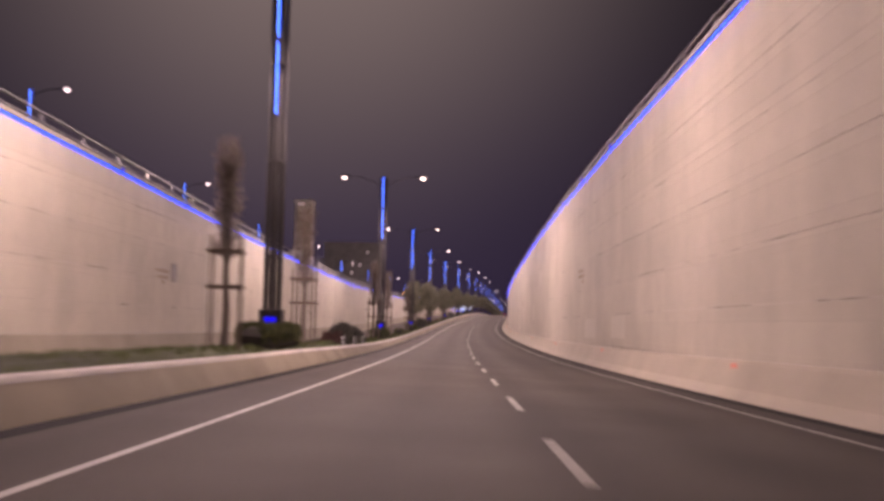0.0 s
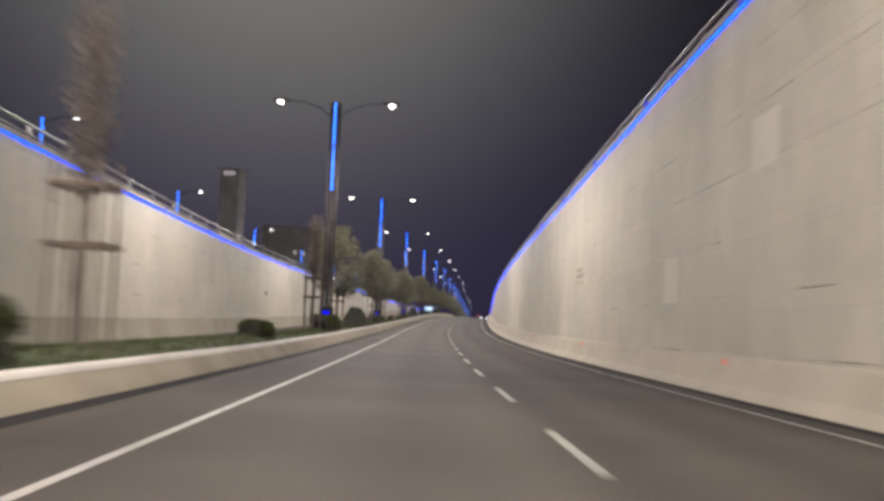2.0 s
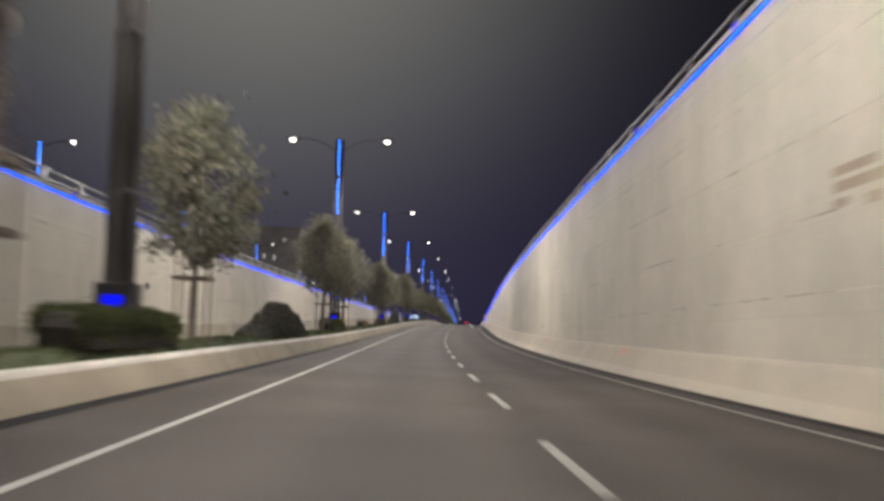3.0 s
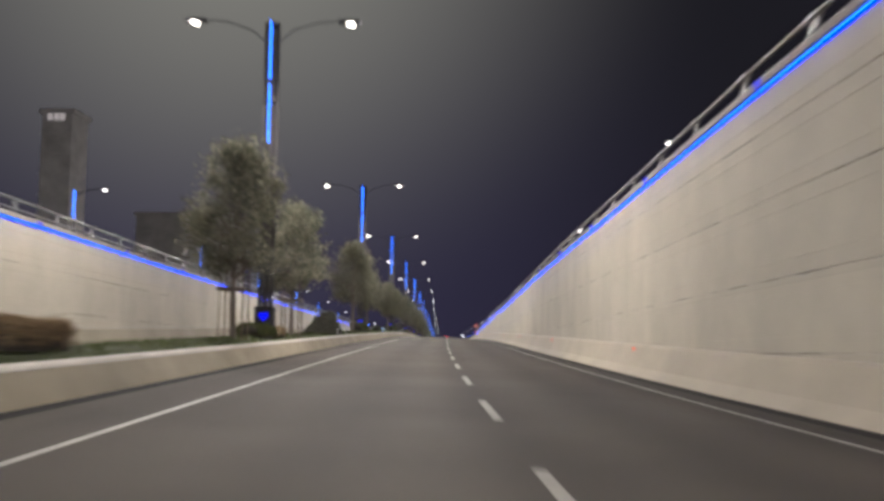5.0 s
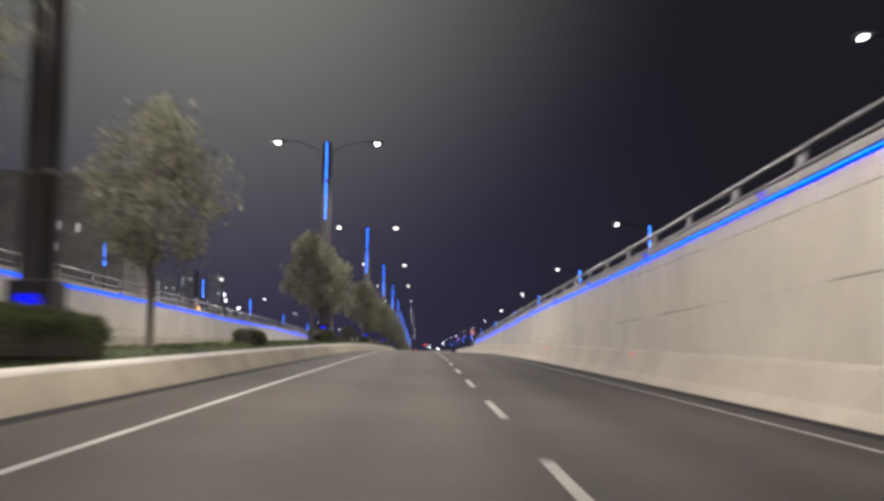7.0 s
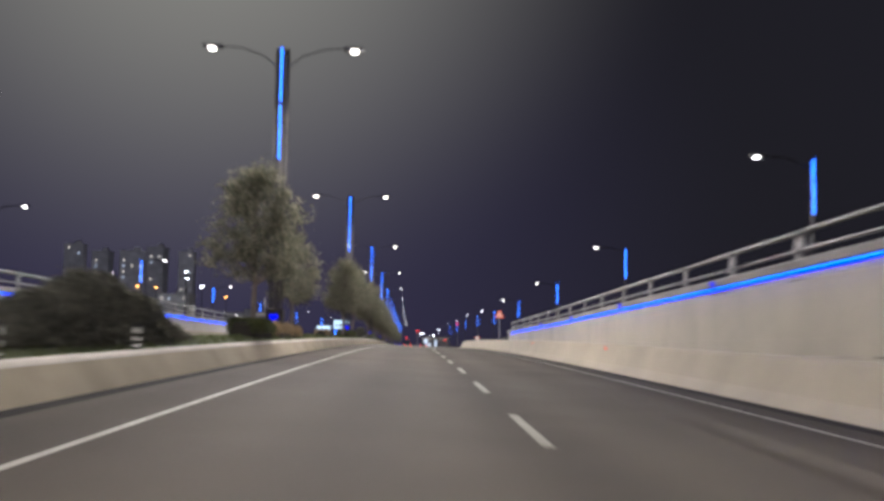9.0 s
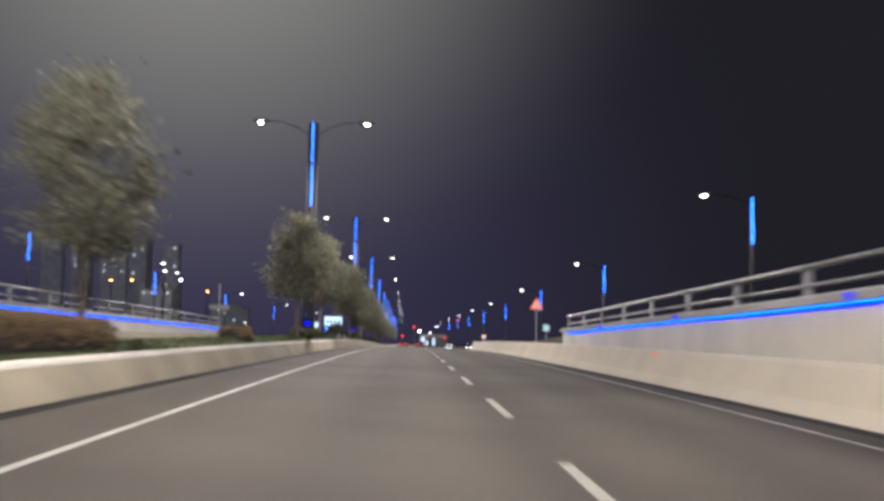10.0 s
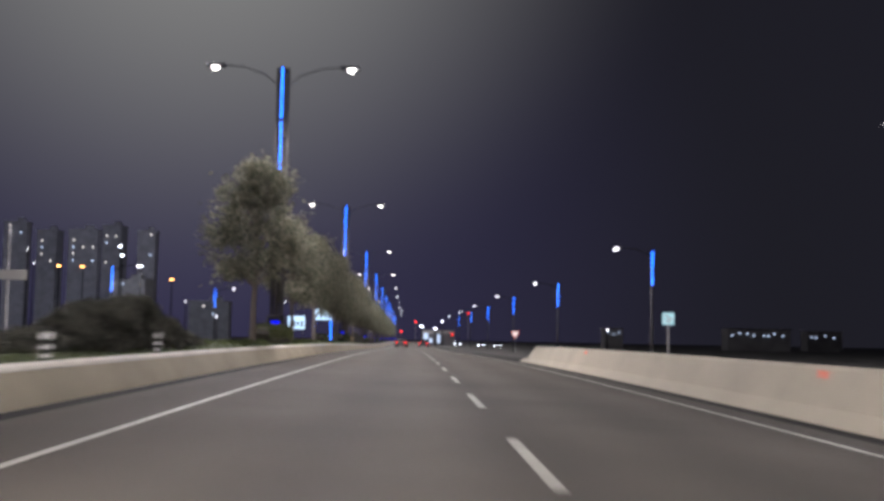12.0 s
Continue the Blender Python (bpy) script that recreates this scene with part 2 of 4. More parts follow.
WINDOW_GLOW = glowing("lit_window", (1.0, 0.90, 0.72), 0.8)
WINDOW_DIM = glowing("curtained_window", (1.0, 0.88, 0.78), 0.32)
WINDOW_COOL = glowing("lit_window_cool", (0.75, 0.88, 1.0), 0.8)
ORANGE_GLOW = glowing("sodium_lamp", (1.0, 0.38, 0.08), 14.0)
WHITE_GLOW = glowing("flood_lamp", (0.95, 1.0, 0.98), 10.0)
RED_GLOW = glowing("red_signal", (1.0, 0.03, 0.02), 2.6)
PANEL_GLOW = glowing("lit_panel", (0.62, 0.85, 0.95), 1.2)
GREEN_PANEL = glowing("lit_green_panel", (0.50, 0.78, 0.72), 0.80)
WHITE_FACADE = surface("white_facade", (0.72, 0.71, 0.70), (0.82, 0.81, 0.80), 0.5, 0.9, 0.0)
PALE_FACADE = surface("pale_facade", (0.42, 0.41, 0.40), (0.52, 0.51, 0.50), 0.5, 0.9, 0.0)
TOWN_FACADE = surface("town_facade", (0.46, 0.455, 0.49), (0.53, 0.525, 0.56), 0.5, 0.9, 0.0)
DARK_FACADE = surface("facade", (0.13, 0.13, 0.135), (0.18, 0.178, 0.184), 0.5, 0.9, 0.0)
GLASS_DARK = surface("dark_glass", (0.02, 0.02, 0.025), (0.03, 0.03, 0.035), 2.0, 0.15, 0.0)
WHITE_PAINT = surface("white_sheet", (0.70, 0.70, 0.68), (0.82, 0.82, 0.80), 20.0, 0.4, 0.0)
BLACK_PAINT = surface("black_sheet", (0.012, 0.012, 0.012), (0.02, 0.02, 0.02), 20.0, 0.5, 0.0)
DULL_INK = surface("faded_ink", (0.29, 0.235, 0.165), (0.42, 0.36, 0.275), 9.0, 0.85, 0.0)
# barrier reflectors made to glow, their headlight return put in as emission
RED_REFLECTOR = glowing("headlit_red_reflector", (1.0, 0.11, 0.05), 0.95)
CAR_PAINT = surface("car_paint", (0.05, 0.05, 0.055), (0.07, 0.07, 0.08), 3.0, 0.3, 0.0, metal=0.5)
RUBBER = surface("rubber", (0.015, 0.015, 0.015), (0.025, 0.025, 0.025), 20.0, 0.9, 0.1)


# ------------------------------------------------------------------ mesh helpers
def mesh_of(name, bm, material, smooth=False):
    me = bpy.data.meshes.new(name)
    bm.normal_update()
    bm.to_mesh(me)
    bm.free()
    if material:
        me.materials.append(material)
    if smooth:
        me.polygons.foreach_set("use_smooth", [True] * len(me.polygons))
    return me


def part(name, bm, material, parent=None, label="", smooth=False):
    """One mesh object under a thing or a part."""
    ob = new(name, mesh_of(name, bm, material, smooth))
    if parent is not None:
        ob.parent = parent
    if label:
        tagged(ob, label)
    return ob


def piece(name, mesh, parent, m):
    ob = new(name, mesh)
    ob.parent = parent
    ob.matrix_basis = m
    return ob


def thing(name, label, category, group="", m=None, kind=""):
    ob = new(name)
    tagged(ob, label, category, group, kind)
    if m is not None:
        ob.matrix_basis = m
    return ob


def box(bm, size, at=(0, 0, 0), m=None, bevel=0.0):
    t = bmesh.ops.create_cube(bm, size=1.0)["verts"]
    mat = (m or Matrix()) @ Matrix.Translation(at) @ Matrix.Diagonal((*size, 1))
    bmesh.ops.transform(bm, matrix=mat, verts=t)
    if bevel:
        edges = list({e for v in t for e in v.link_edges})
        bmesh.ops.bevel(bm, geom=edges, offset=bevel, segments=2, affect="EDGES", profile=0.6)


def tube(bm, a, b, ra, rb=None, sides=10):
    """A tapered round bar between two places."""
    a, b = Vector(a), Vector(b)
    d = b - a
    q = d.to_track_quat("Z", "Y").to_matrix().to_4x4()
    bmesh.ops.create_cone(bm, cap_ends=True, segments=sides, radius1=ra, radius2=ra if rb is None else rb, depth=d.length,
                          matrix=Matrix.Translation((a + b) / 2) @ q)


def sweep(profile, s0, s1, step=4.0, closed=False):
    """A profile of (lat, h), fixed or as a function of s, drawn along the road."""
    bm = bmesh.new()
    n = max(1, int(math.ceil((s1 - s0) / step)))
    last = None
    rows = []
    for i in range(n + 1):
        s = s0 + (s1 - s0) * i / n
        pts = profile(s) if callable(profile) else profile
        row = [bm.verts.new(rp(s, lat, h)) for lat, h in pts]
        rows.append(row)
        if last:
            k = len(row)
            for j in range(k if closed else k - 1):
                bm.faces.new((last[j], last[(j + 1) % k], row[(j + 1) % k], row[j]))
        last = row
    if closed:
        bm.faces.new(rows[0])
        bm.faces.new(list(reversed(rows[-1])))
    bmesh.ops.recalc_face_normals(bm, faces=bm.faces) if closed else None
    return bm


def setting(name, bm, material, label, category, smooth=False):
    return tagged(part(name, bm, material, smooth=smooth), label, category, kind="structure")


def leaves(bm, rng, places, size, flat=0.35):
    """Small folded leaf blades at the given places."""
    for p in places:
        n = Vector((rng.uniform(-1, 1), rng.uniform(-1, 1), rng.uniform(-0.2, 1))).normalized()
        u = n.orthogonal().normalized()
        u.rotate(Matrix.Rotation(rng.uniform(0, 6.28), 3, n))
        v = n.cross(u)
        k = size * rng.uniform(0.6, 1.3)
        a, b, c, d = p - u * k, p + v * k * 0.55 + n * k * flat, p + u * k, p - v * k * 0.55 + n * k * flat
        q = [bm.verts.new(w) for w in (a, b, c, d)]
        bm.faces.new((q[0], q[1], q[2]))
        bm.faces.new((q[0], q[2], q[3]))


START = -180.0  # where the cutting is closed behind the camera


# ------------------------------------------------------------------ heights of the cutting's rims (above the road's crown)
RIM_R_S = (-100, -12, 6, 28, 54, 78, 97, 128, 140, 152, 184, 212, 240, 257, 281, 305, 330)
RIM_R_H = (8.3, 8.67, 8.88, 8.87, 8.35, 7.45, 6.80, 5.72, 5.35, 4.90, 3.92, 2.98, 2.35, 1.92, 1.40, 1.05, 0.9)
RIM_L_S = (-100, -6, 4, 23, 56, 90, 125, 156, 184, 217, 250, 270, 303, 336)
RIM_L_H = (7.6, 7.17, 7.06, 6.72, 6.20, 5.55, 4.95, 4.27, 3.50, 2.70, 2.05, 1.88, 1.42, 1.08)
R_FACE, R_END = 6.60, 307.2
L_FACE, L_END = -13.0, 336.0


def rim_r(s):
    return float(np.interp(s, RIM_R_S, RIM_R_H))


def rim_l(s):
    return float(np.interp(s, RIM_L_S, RIM_L_H))


def fall(lat):
    return -CROSSFALL * lat


# ------------------------------------------------------------------ ground, roads, kerbs
def ground_profile(s):
    gl = rim_l(s) + 0.05 if s < L_END else max(0.05, 1.1 * (1 - (s - L_END) / 60))
    gr = rim_r(s) + 0.05 if s < R_END else max(-0.1, 1.0 * (1 - (s - R_END) / 40))
    low = -0.35 if s > START - 3 else max(gl, gr)
    return [(-1600, gl), (-200, gl), (-40, gl), (L_FACE - 0.3, gl), (L_FACE - 0.28, low + 0.1), (0, low),
            (R_FACE + 0.28, low - 0.05), (R_FACE + 0.3, gr), (40, gr), (200, gr), (1600, gr)]


ground = setting("ground", sweep(ground_profile, -1190, 1790, 10), EARTH, "dark earth and verges beside the sunken road at night", "ground")

bm = sweep([(x, fall(x)) for x in (-3.62, -2.4, 0, 1.22, 3.0, 4.77, 5.35)], START, 1200, 3)
across = bm.verts.layers.float.new("across")
for i, v in enumerate(bm.verts):
    v[across] = (-3.62, -2.4, 0, 1.22, 3.0, 4.77, 5.35)[i % 7]
road = setting("road", bm, ASPHALT,
               "worn grey asphalt carriageway with painted lane lines", "road")
tyre_worn(ASPHALT)
setting("road_gutter", sweep([(-4.1, fall(-4.0) - 0.01), (-3.56, fall(-3.56) + 0.003)], START, 1200, 3), GUTTER, "dark asphalt gutter beside the median kerb", "gutter")
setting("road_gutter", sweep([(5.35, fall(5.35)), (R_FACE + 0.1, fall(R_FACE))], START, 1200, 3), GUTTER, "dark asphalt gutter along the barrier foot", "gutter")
setting("road_opposite", sweep([(L_FACE - 0.1, -0.12), (-5.65, 0.1)], START, 1200, 4), ASPHALT, "asphalt carriageway beyond the planted median", "road")


def stripe(lat, w, s0, s1):
    return sweep([(lat - w / 2, fall(lat - w / 2) + 0.005), (lat + w / 2, fall(lat + w / 2) + 0.005)], s0, s1, 3)


part("edge_line", stripe(-2.40, 0.085, START, 700), PAINT, road, "thin continuous white line")
part("edge_line", stripe(4.77, 0.08, START, 700), PAINT, road, "thin continuous white line")
bm = bmesh.new()
box(bm, (0.105, 3.3, 0.006), (0, 1.65, 0.003))
DASH = mesh_of("dash", bm, DASH_PAINT)
for k in range(-8, 77):
    s = -20.45 + 7.575 * k
    lat = float(np.interp(s, (-20, 10, 50, 75, 140, 260, 290), (1.10, 0.98, 0.99, 1.19, 1.29, 1.31, 1.24)))
    g = math.atan(on_line(s + 1.6, LINE_G))
    piece("dash", DASH, road, stand(s, lat, fall(lat) + 0.002) @ Matrix.Rotation(g, 4, "X") @ Matrix.Rotation(CROSSFALL, 4, "Y"))

# median: kerb walls, soil, grass
def dip(s):
    return float(np.interp(s, (-5, 20, 50, 82), (0.0, -0.12, -0.12, 0.0)))


def lowered(profile, n):
    """The profile with its points but the n toes moved by the median's dip."""
    return lambda s: [(x, h + (dip(s) if i >= n[0] and i < len(profile) - n[1] else 0)) for i, (x, h) in enumerate(profile)]


kerb = setting("median_kerb", sweep(lowered([(-3.86, 0.0), (-3.90, 0.12), (-4.13, 0.47), (-4.17, 0.53), (-4.22, 0.55), (-4.36, 0.55), (-4.40, 0.52), (-4.42, 0.30)], (2, 0)), START, 900, 3),
        KERB_FACE, "weathered concrete kerb wall that edges the raised median", "kerb", True)
# lamplight caught by the kerb's upper edge, put into this strip's paler colour
part("kerb_edge", sweep(lowered([(-4.125, 0.475), (-4.155, 0.528), (-4.205, 0.556), (-4.27, 0.556)], (0, 0)), START, 900, 3), EDGE_HIGHLIGHT, kerb, "upper edge with its lamplit highlight put into the colour", True)
setting("median_kerb", sweep(lowered([(-5.38, 0.30), (-5.40, 0.50), (-5.44, 0.53), (-5.6, 0.52), (-5.65, 0.47), (-5.70, -0.05)], (0, 1)), START, 900, 4),
        CONCRETE, "pale concrete kerb wall on the far edge of the median", "kerb", True)
setting("median_bed", sweep(lowered([(-5.40, 0.46), (-5.25, 0.60), (-4.85, 0.70), (-4.55, 0.62), (-4.40, 0.50)], (0, 0)), START, 900, 3), SOIL, "dark planted soil and turf of the raised median", "ground")


setting("wall_end", sweep([(L_FACE - 0.4, -0.4), (L_FACE - 0.4, 8.4), (R_FACE + 0.4, 8.4), (R_FACE + 0.4, -0.4)], START - 1.0, START, 1, True), WALL,
        "plastered headwall that closes the cutting", "retaining wall")


# barriers at the feet of the walls
def barrier_r(s):
    k = min(1.0, max(0.05, (366.0 - s) / 3.0))
    return [(5.68, -0.19), (5.74, -0.12), (5.92, 0.06 * k), (6.12, 0.57 * k), (6.17, 0.62 * k), (6.38, 0.62 * k), (6.42, 0.58 * k), (6.46, -0.2)]


setting("barrier_right", sweep(barrier_r, START, 366, 3, True), CONCRETE, "pale low concrete barrier along the carriageway edge", "barrier")
setting("barrier_left", sweep([(-12.95, -0.15), (-12.95, 0.80), (-12.75, 0.80), (-12.62, 0.2), (-12.5, -0.15)], START, 336, 4, True), BARRIER,
        "concrete barrier at the foot of the far wall", "barrier")


# ------------------------------------------------------------------ retaining walls
def grooved(face, sign, top, z_low, joints):
    """Profile of a wall's face with recessed level joints (world height, width, depth)."""
    def profile(s):
        z0 = on_line(s, LINE_Z)
        t = top(s)
        pts = [(face, z_low)]
        for z, width, depth in joints:
            h = min(max(z - z0, z_low + 0.03), t - 0.03)
            pts += [(face, h - width / 2), (face + sign * depth, h - width / 2 + 0.002), (face + sign * depth, h + width / 2 - 0.002), (face, h + width / 2)]
        pts += [(face, t), (face + sign * 0.45, t), (face + sign * 0.45, z_low)]
        return pts
    return profile


# each lift of the wall: a deep joint between two shallow ones
JOINTS = [(z + dz, 0.026 if dz == 0 else 0.009, 0.012 if dz == 0 else 0.006) for z in (0.62, 1.93, 3.24, 4.70, 5.98, 7.25) for dz in (-0.29, 0.0, 0.29)]


def joint_dirt(ob, joints):
    """Dirt in the floor of each deep joint."""
    me = ob.data
    me.materials.append(JOINT)
    k = 4 * len(joints) + 3
    me.polygons.foreach_set("material_index", [1 if i % k < 4 * len(joints) and i % k % 4 == 2 and joints[i % k // 4][2] > 0.01 else 0 for i in range(len(me.polygons))])


wall_r = setting("wall_right", sweep(grooved(R_FACE, 1, lambda s: rim_r(s) + 0.20, -0.3, JOINTS), START, R_END, 4), WALL,
        "tall cream plastered retaining wall with level joints", "retaining wall")
joint_dirt(wall_r, JOINTS)
wall_l = setting("wall_left", sweep(grooved(L_FACE, -1, lambda s: rim_l(s) + 0.20, -0.3, JOINTS[:15]), START, L_END, 4), WALL,
        "cream plastered retaining wall across the road", "retaining wall")
joint_dirt(wall_l, JOINTS[:15])
for face, sign, rim, end, nm in ((R_FACE, 1, rim_r, R_END, "right"), (L_FACE, -1, rim_l, L_END, "left")):
    setting("parapet_" + nm, sweep(lambda s: [(face - sign * 0.11, rim(s) + 0.06), (face - sign * 0.12, rim(s) + 0.19), (face - sign * 0.09, rim(s) + 0.215),
                                              (face + sign * 0.5, rim(s) + 0.215), (face + sign * 0.52, rim(s) + 0.05)], START, end, 4, True), CAPPING,
            "grey concrete parapet capping the retaining wall", "parapet")
    led = thing("led_strip", "continuous blue light strip under the wall's parapet", "light strip")
    part("housing", sweep(lambda s: [(face, rim(s) + 0.005), (face - sign * 0.045, rim(s) + 0.01), (face - sign * 0.045, rim(s) + 0.055), (face, rim(s) + 0.055)], START, end - 1.7, 4, True),
         BOX_PAINT, led)
    part("light_line", sweep(lambda s: [(face - sign * 0.046, rim(s) + 0.020), (face - sign * 0.058, rim(s) + 0.022), (face - sign * 0.058, rim(s) + 0.034), (face - sign * 0.046, rim(s) + 0.038)],
                             START, end - 1.7, 4, True), LED, led, "glowing cyan-blue line")
    part("underside", sweep(lambda s: [(face - sign * 0.012, rim(s) - 0.008), (face - sign * 0.036, rim(s) - 0.006), (face - sign * 0.036, rim(s) + 0.002), (face - sign * 0.012, rim(s))],
                            START, end - 1.7, 4, True), LED_WASH, led, "deep blue light washing down the wall")
    # feed boxes of the light strip
    s = 7.6 if sign > 0 else 4.4
    while s < end - 5:
        bm = bmesh.new()
        box(bm, (0.07, 0.10, 0.09), (0, 0, 0), bevel=0.012)
        box(bm, (0.03, 0.04, 0.10), (sign * 0.01, 0, -0.09))
        ob = part("feed_box", bm, EMBLEM)
        ob.matrix_basis = stand(s, face - sign * 0.15, rim(s) + 0.13)
        tagged(ob, "small dark blue feed box on the wall's parapet", "feed box", "light strip feed boxes")
        s += 10.0
    # railing
    rail = thing("railing", "light grey steel railing with two rails on the parapet", "railing")
    for hh, rr in ((0.42, 0.035), (0.74, 0.05)):
        lat = face + sign * 0.18
        part("rail", sweep(lambda s: [(lat + rr * math.cos(a * math.pi / 4), rim(s) + hh + rr * math.sin(a * math.pi / 4)) for a in range(8)], START, end - 0.3, 4, True), RAIL, rail, "", True)
    bm = bmesh.new()
    box(bm, (0.05, 0.16, 0.56), (0.0, -0.07, 0.28), bevel=0.01)
    box(bm, (0.05, 0.16, 0.56), (0.0, 0.07, 0.28), bevel=0.01)
    box(bm, (0.20, 0.34, 0.03), (0, 0, 0.015))
    box(bm, (0.16, 0.26, 0.10), (-sign * 0.01, 0, 0.50), bevel=0.015)
    box(bm, (0.12, 0.26, 0.09), (-sign * 0.01, 0, 0.21), bevel=0.015)
    POST = mesh_of("post", bm, RAIL)
    s = end - 0.6
    while s > -60:
        piece("post", POST, rail, stand(s, face + sign * 0.18, rim(s) + 0.215))
        s -= 3.8


# ------------------------------------------------------------------ street lamps in the median
POLE_S0, POLE_STEP, POLE_LAT = -7.17, 40.0, -4.84
EMBLEM_Z = 0.82


def lamp_light(name, watts, size, at, parent):
    d = bpy.data.lights.new(name, "SPOT")
    d.spot_size, d.spot_blend = radians(168), 0.25
    d.shadow_soft_size, d.energy, d.color = size, watts, LAMP_COLOUR
    ob = new(name, d)
    ob.parent = parent
    ob.matrix_basis = Matrix.Translation(at)
    return ob


def throw_light(name, watts, at, side, parent):
    """The two flat light panels of a lamp head, which throw outward and up and down its own carriageway."""
    for along in (-1, 1):
        d = bpy.data.lights.new(name, "AREA")
        d.shape, d.size, d.size_y, d.energy, d.color = "RECTANGLE", 0.16, 0.12, watts, LAMP_COLOUR
        ob = new(name, d)
        ob.parent = parent
        way = Vector((side * 0.30, along * 0.86, -0.41))
        ob.matrix_basis = Matrix.Translation((at[0], at[1] + along * 0.09, at[2])) @ way.to_track_quat("-Z", "Y").to_matrix().to_4x4()


def median_lamp(m, lit):
    """Cluster column, twin arms, lamp heads, two tubes of blue light and a lit emblem box."""
    t = thing("street_lamp", "tall grey twin-armed street lamp with blue light tubes in the median", "street lamp", "median street lamps", m)
    for x, y in ((-0.185, 0), (0.185, 0), (0, -0.185), (0, 0.185)):
        bm = bmesh.new()
        tube(bm, (x, y, 0), (x, y, 10.6), 0.068, sides=14)
        part("column", bm, COLUMN_PAINT, t, "", True)
    for z in (2.6, 5.2, 7.9, 10.5):
        bm = bmesh.new()
        tube(bm, (0, 0, z - 0.03), (0, 0, z + 0.03), 0.25, sides=20)
        part("tie_plate", bm, COLUMN_PAINT, t)
    bm = bmesh.new()
    box(bm, (0.60, 0.60, 1.15), (0, 0, 0.575), bevel=0.02)
    base = part("base_box", bm, BOX_PAINT, t, "dark steel base box")
    bm = bmesh.new()
    for x in (-0.076, 0.076):
        tube(bm, (x, -0.30, EMBLEM_Z + 0.06), (x, -0.325, EMBLEM_Z + 0.06), 0.088, sides=16)
    box(bm, (0.18, 0.025, 0.18), (0, -0.3125, EMBLEM_Z - 0.02), Matrix.Translation((0, 0, EMBLEM_Z - 0.02)) @ Matrix.Rotation(radians(45), 4, "Y") @ Matrix.Translation((0, 0, 0.02 - EMBLEM_Z)))
    part("emblem", bm, EMBLEM, base, "glowing blue emblem")
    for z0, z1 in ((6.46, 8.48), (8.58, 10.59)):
        # added box behind the tube that glows as its halo
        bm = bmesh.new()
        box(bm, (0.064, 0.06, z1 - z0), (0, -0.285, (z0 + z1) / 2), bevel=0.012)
        hs = part("tube_halo", bm, LED_HALO, t, "deep blue halo of the light tube, built as a box")
        bm = bmesh.new()
        box(bm, (0.040, 0.05, z1 - z0 - 0.05), (0, -0.335, (z0 + z1) / 2), bevel=0.02)
        part("light_tube", bm, LED_TUBE, hs, "glowing blue tube")
    for sg in (-1, 1):
        bm = bmesh.new()
        pts = [Vector((sg * 0.15, 0, 9.9)), Vector((sg * 0.7, 0, 10.35)), Vector((sg * 1.5, 0, 10.62)), Vector((sg * 2.25, 0, 10.68))]
        for a, b in zip(pts, pts[1:]):
            tube(bm, a, b, 0.024, 0.022, 8)
        arm = part("arm", bm, STEEL, t)
        bm = bmesh.new()
        box(bm, (0.72, 0.30, 0.11), (sg * 2.55, 0, 10.66), bevel=0.03)
        hd = part("lamp_head", bm, STEEL, arm)
        bm = bmesh.new()
        bmesh.ops.create_uvsphere(bm, u_segments=16, v_segments=8, radius=1.0, matrix=Matrix.Translation((sg * 2.59, 0, 10.59)) @ Matrix.Diagonal((0.145, 0.125, 0.085, 1)))
        part("lamp_glass", bm, LAMP_GLOW, hd, "bright warm lamp glass")
    if lit:
        for sg in (-1, 1):
            throw_light("lamp_light", MEDIAN_WATTS if sg > 0 else FAR_SIDE_WATTS, (sg * 2.62, 0, 10.44), sg, t)
    return t


first = median_lamp(stand(POLE_S0, POLE_LAT, 0.48), True)
for k in range(-1, 20):
    if k != 0:
        copy_thing(first, stand(POLE_S0 + POLE_STEP * k, POLE_LAT, 0.48))


def side_lamp(sign):
    """Single-armed lamp of the side streets; sign gives the side to which its arm points."""
    t = thing("street_lamp", "slim single-armed street lamp with a blue light tube", "street lamp", "side street lamps")
    bm = bmesh.new()
    tube(bm, (0, 0, 0), (0, 0, 6.9), 0.09, 0.05, 10)
    part("pole", bm, POLE_PAINT, t)
    bm = bmesh.new()
    tube(bm, (0, 0, 6.6), (sign * 0.9, 0, 6.95), 0.04, 0.035, 8)
    tube(bm, (sign * 0.9, 0, 6.95), (sign * 1.8, 0, 7.02), 0.035, 0.03, 8)
    arm = part("arm", bm, POLE_PAINT, t)
    bm = bmesh.new()
    box(bm, (0.55, 0.24, 0.09), (sign * 2.0, 0, 7.02), bevel=0.025)
    hd = part("lamp_head", bm, STEEL, arm)
    bm = bmesh.new()
    bmesh.ops.create_uvsphere(bm, u_segments=16, v_segments=8, radius=1.0, matrix=Matrix.Translation((sign * 2.02, 0, 6.96)) @ Matrix.Diagonal((0.13, 0.11, 0.075, 1)))
    part("lamp_glass", bm, SIDE_GLOW, hd, "bright white lamp glass")
    # glow round the tube, shaped as an added emissive box
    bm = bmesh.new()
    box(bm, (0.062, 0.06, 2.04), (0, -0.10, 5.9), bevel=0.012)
    hs = part("tube_halo", bm, LED_HALO, t, "deep blue halo of the light tube, built as a box")
    bm = bmesh.new()
    box(bm, (0.040, 0.07, 1.99), (0, -0.15, 5.9), bevel=0.02)
    part("light_tube", bm, LED_TUBE, hs, "glowing blue tube")
    lamp_light("lamp_light", SIDE_WATTS, 0.10, (sign * 2.02, 0, 6.76), t)
    return t


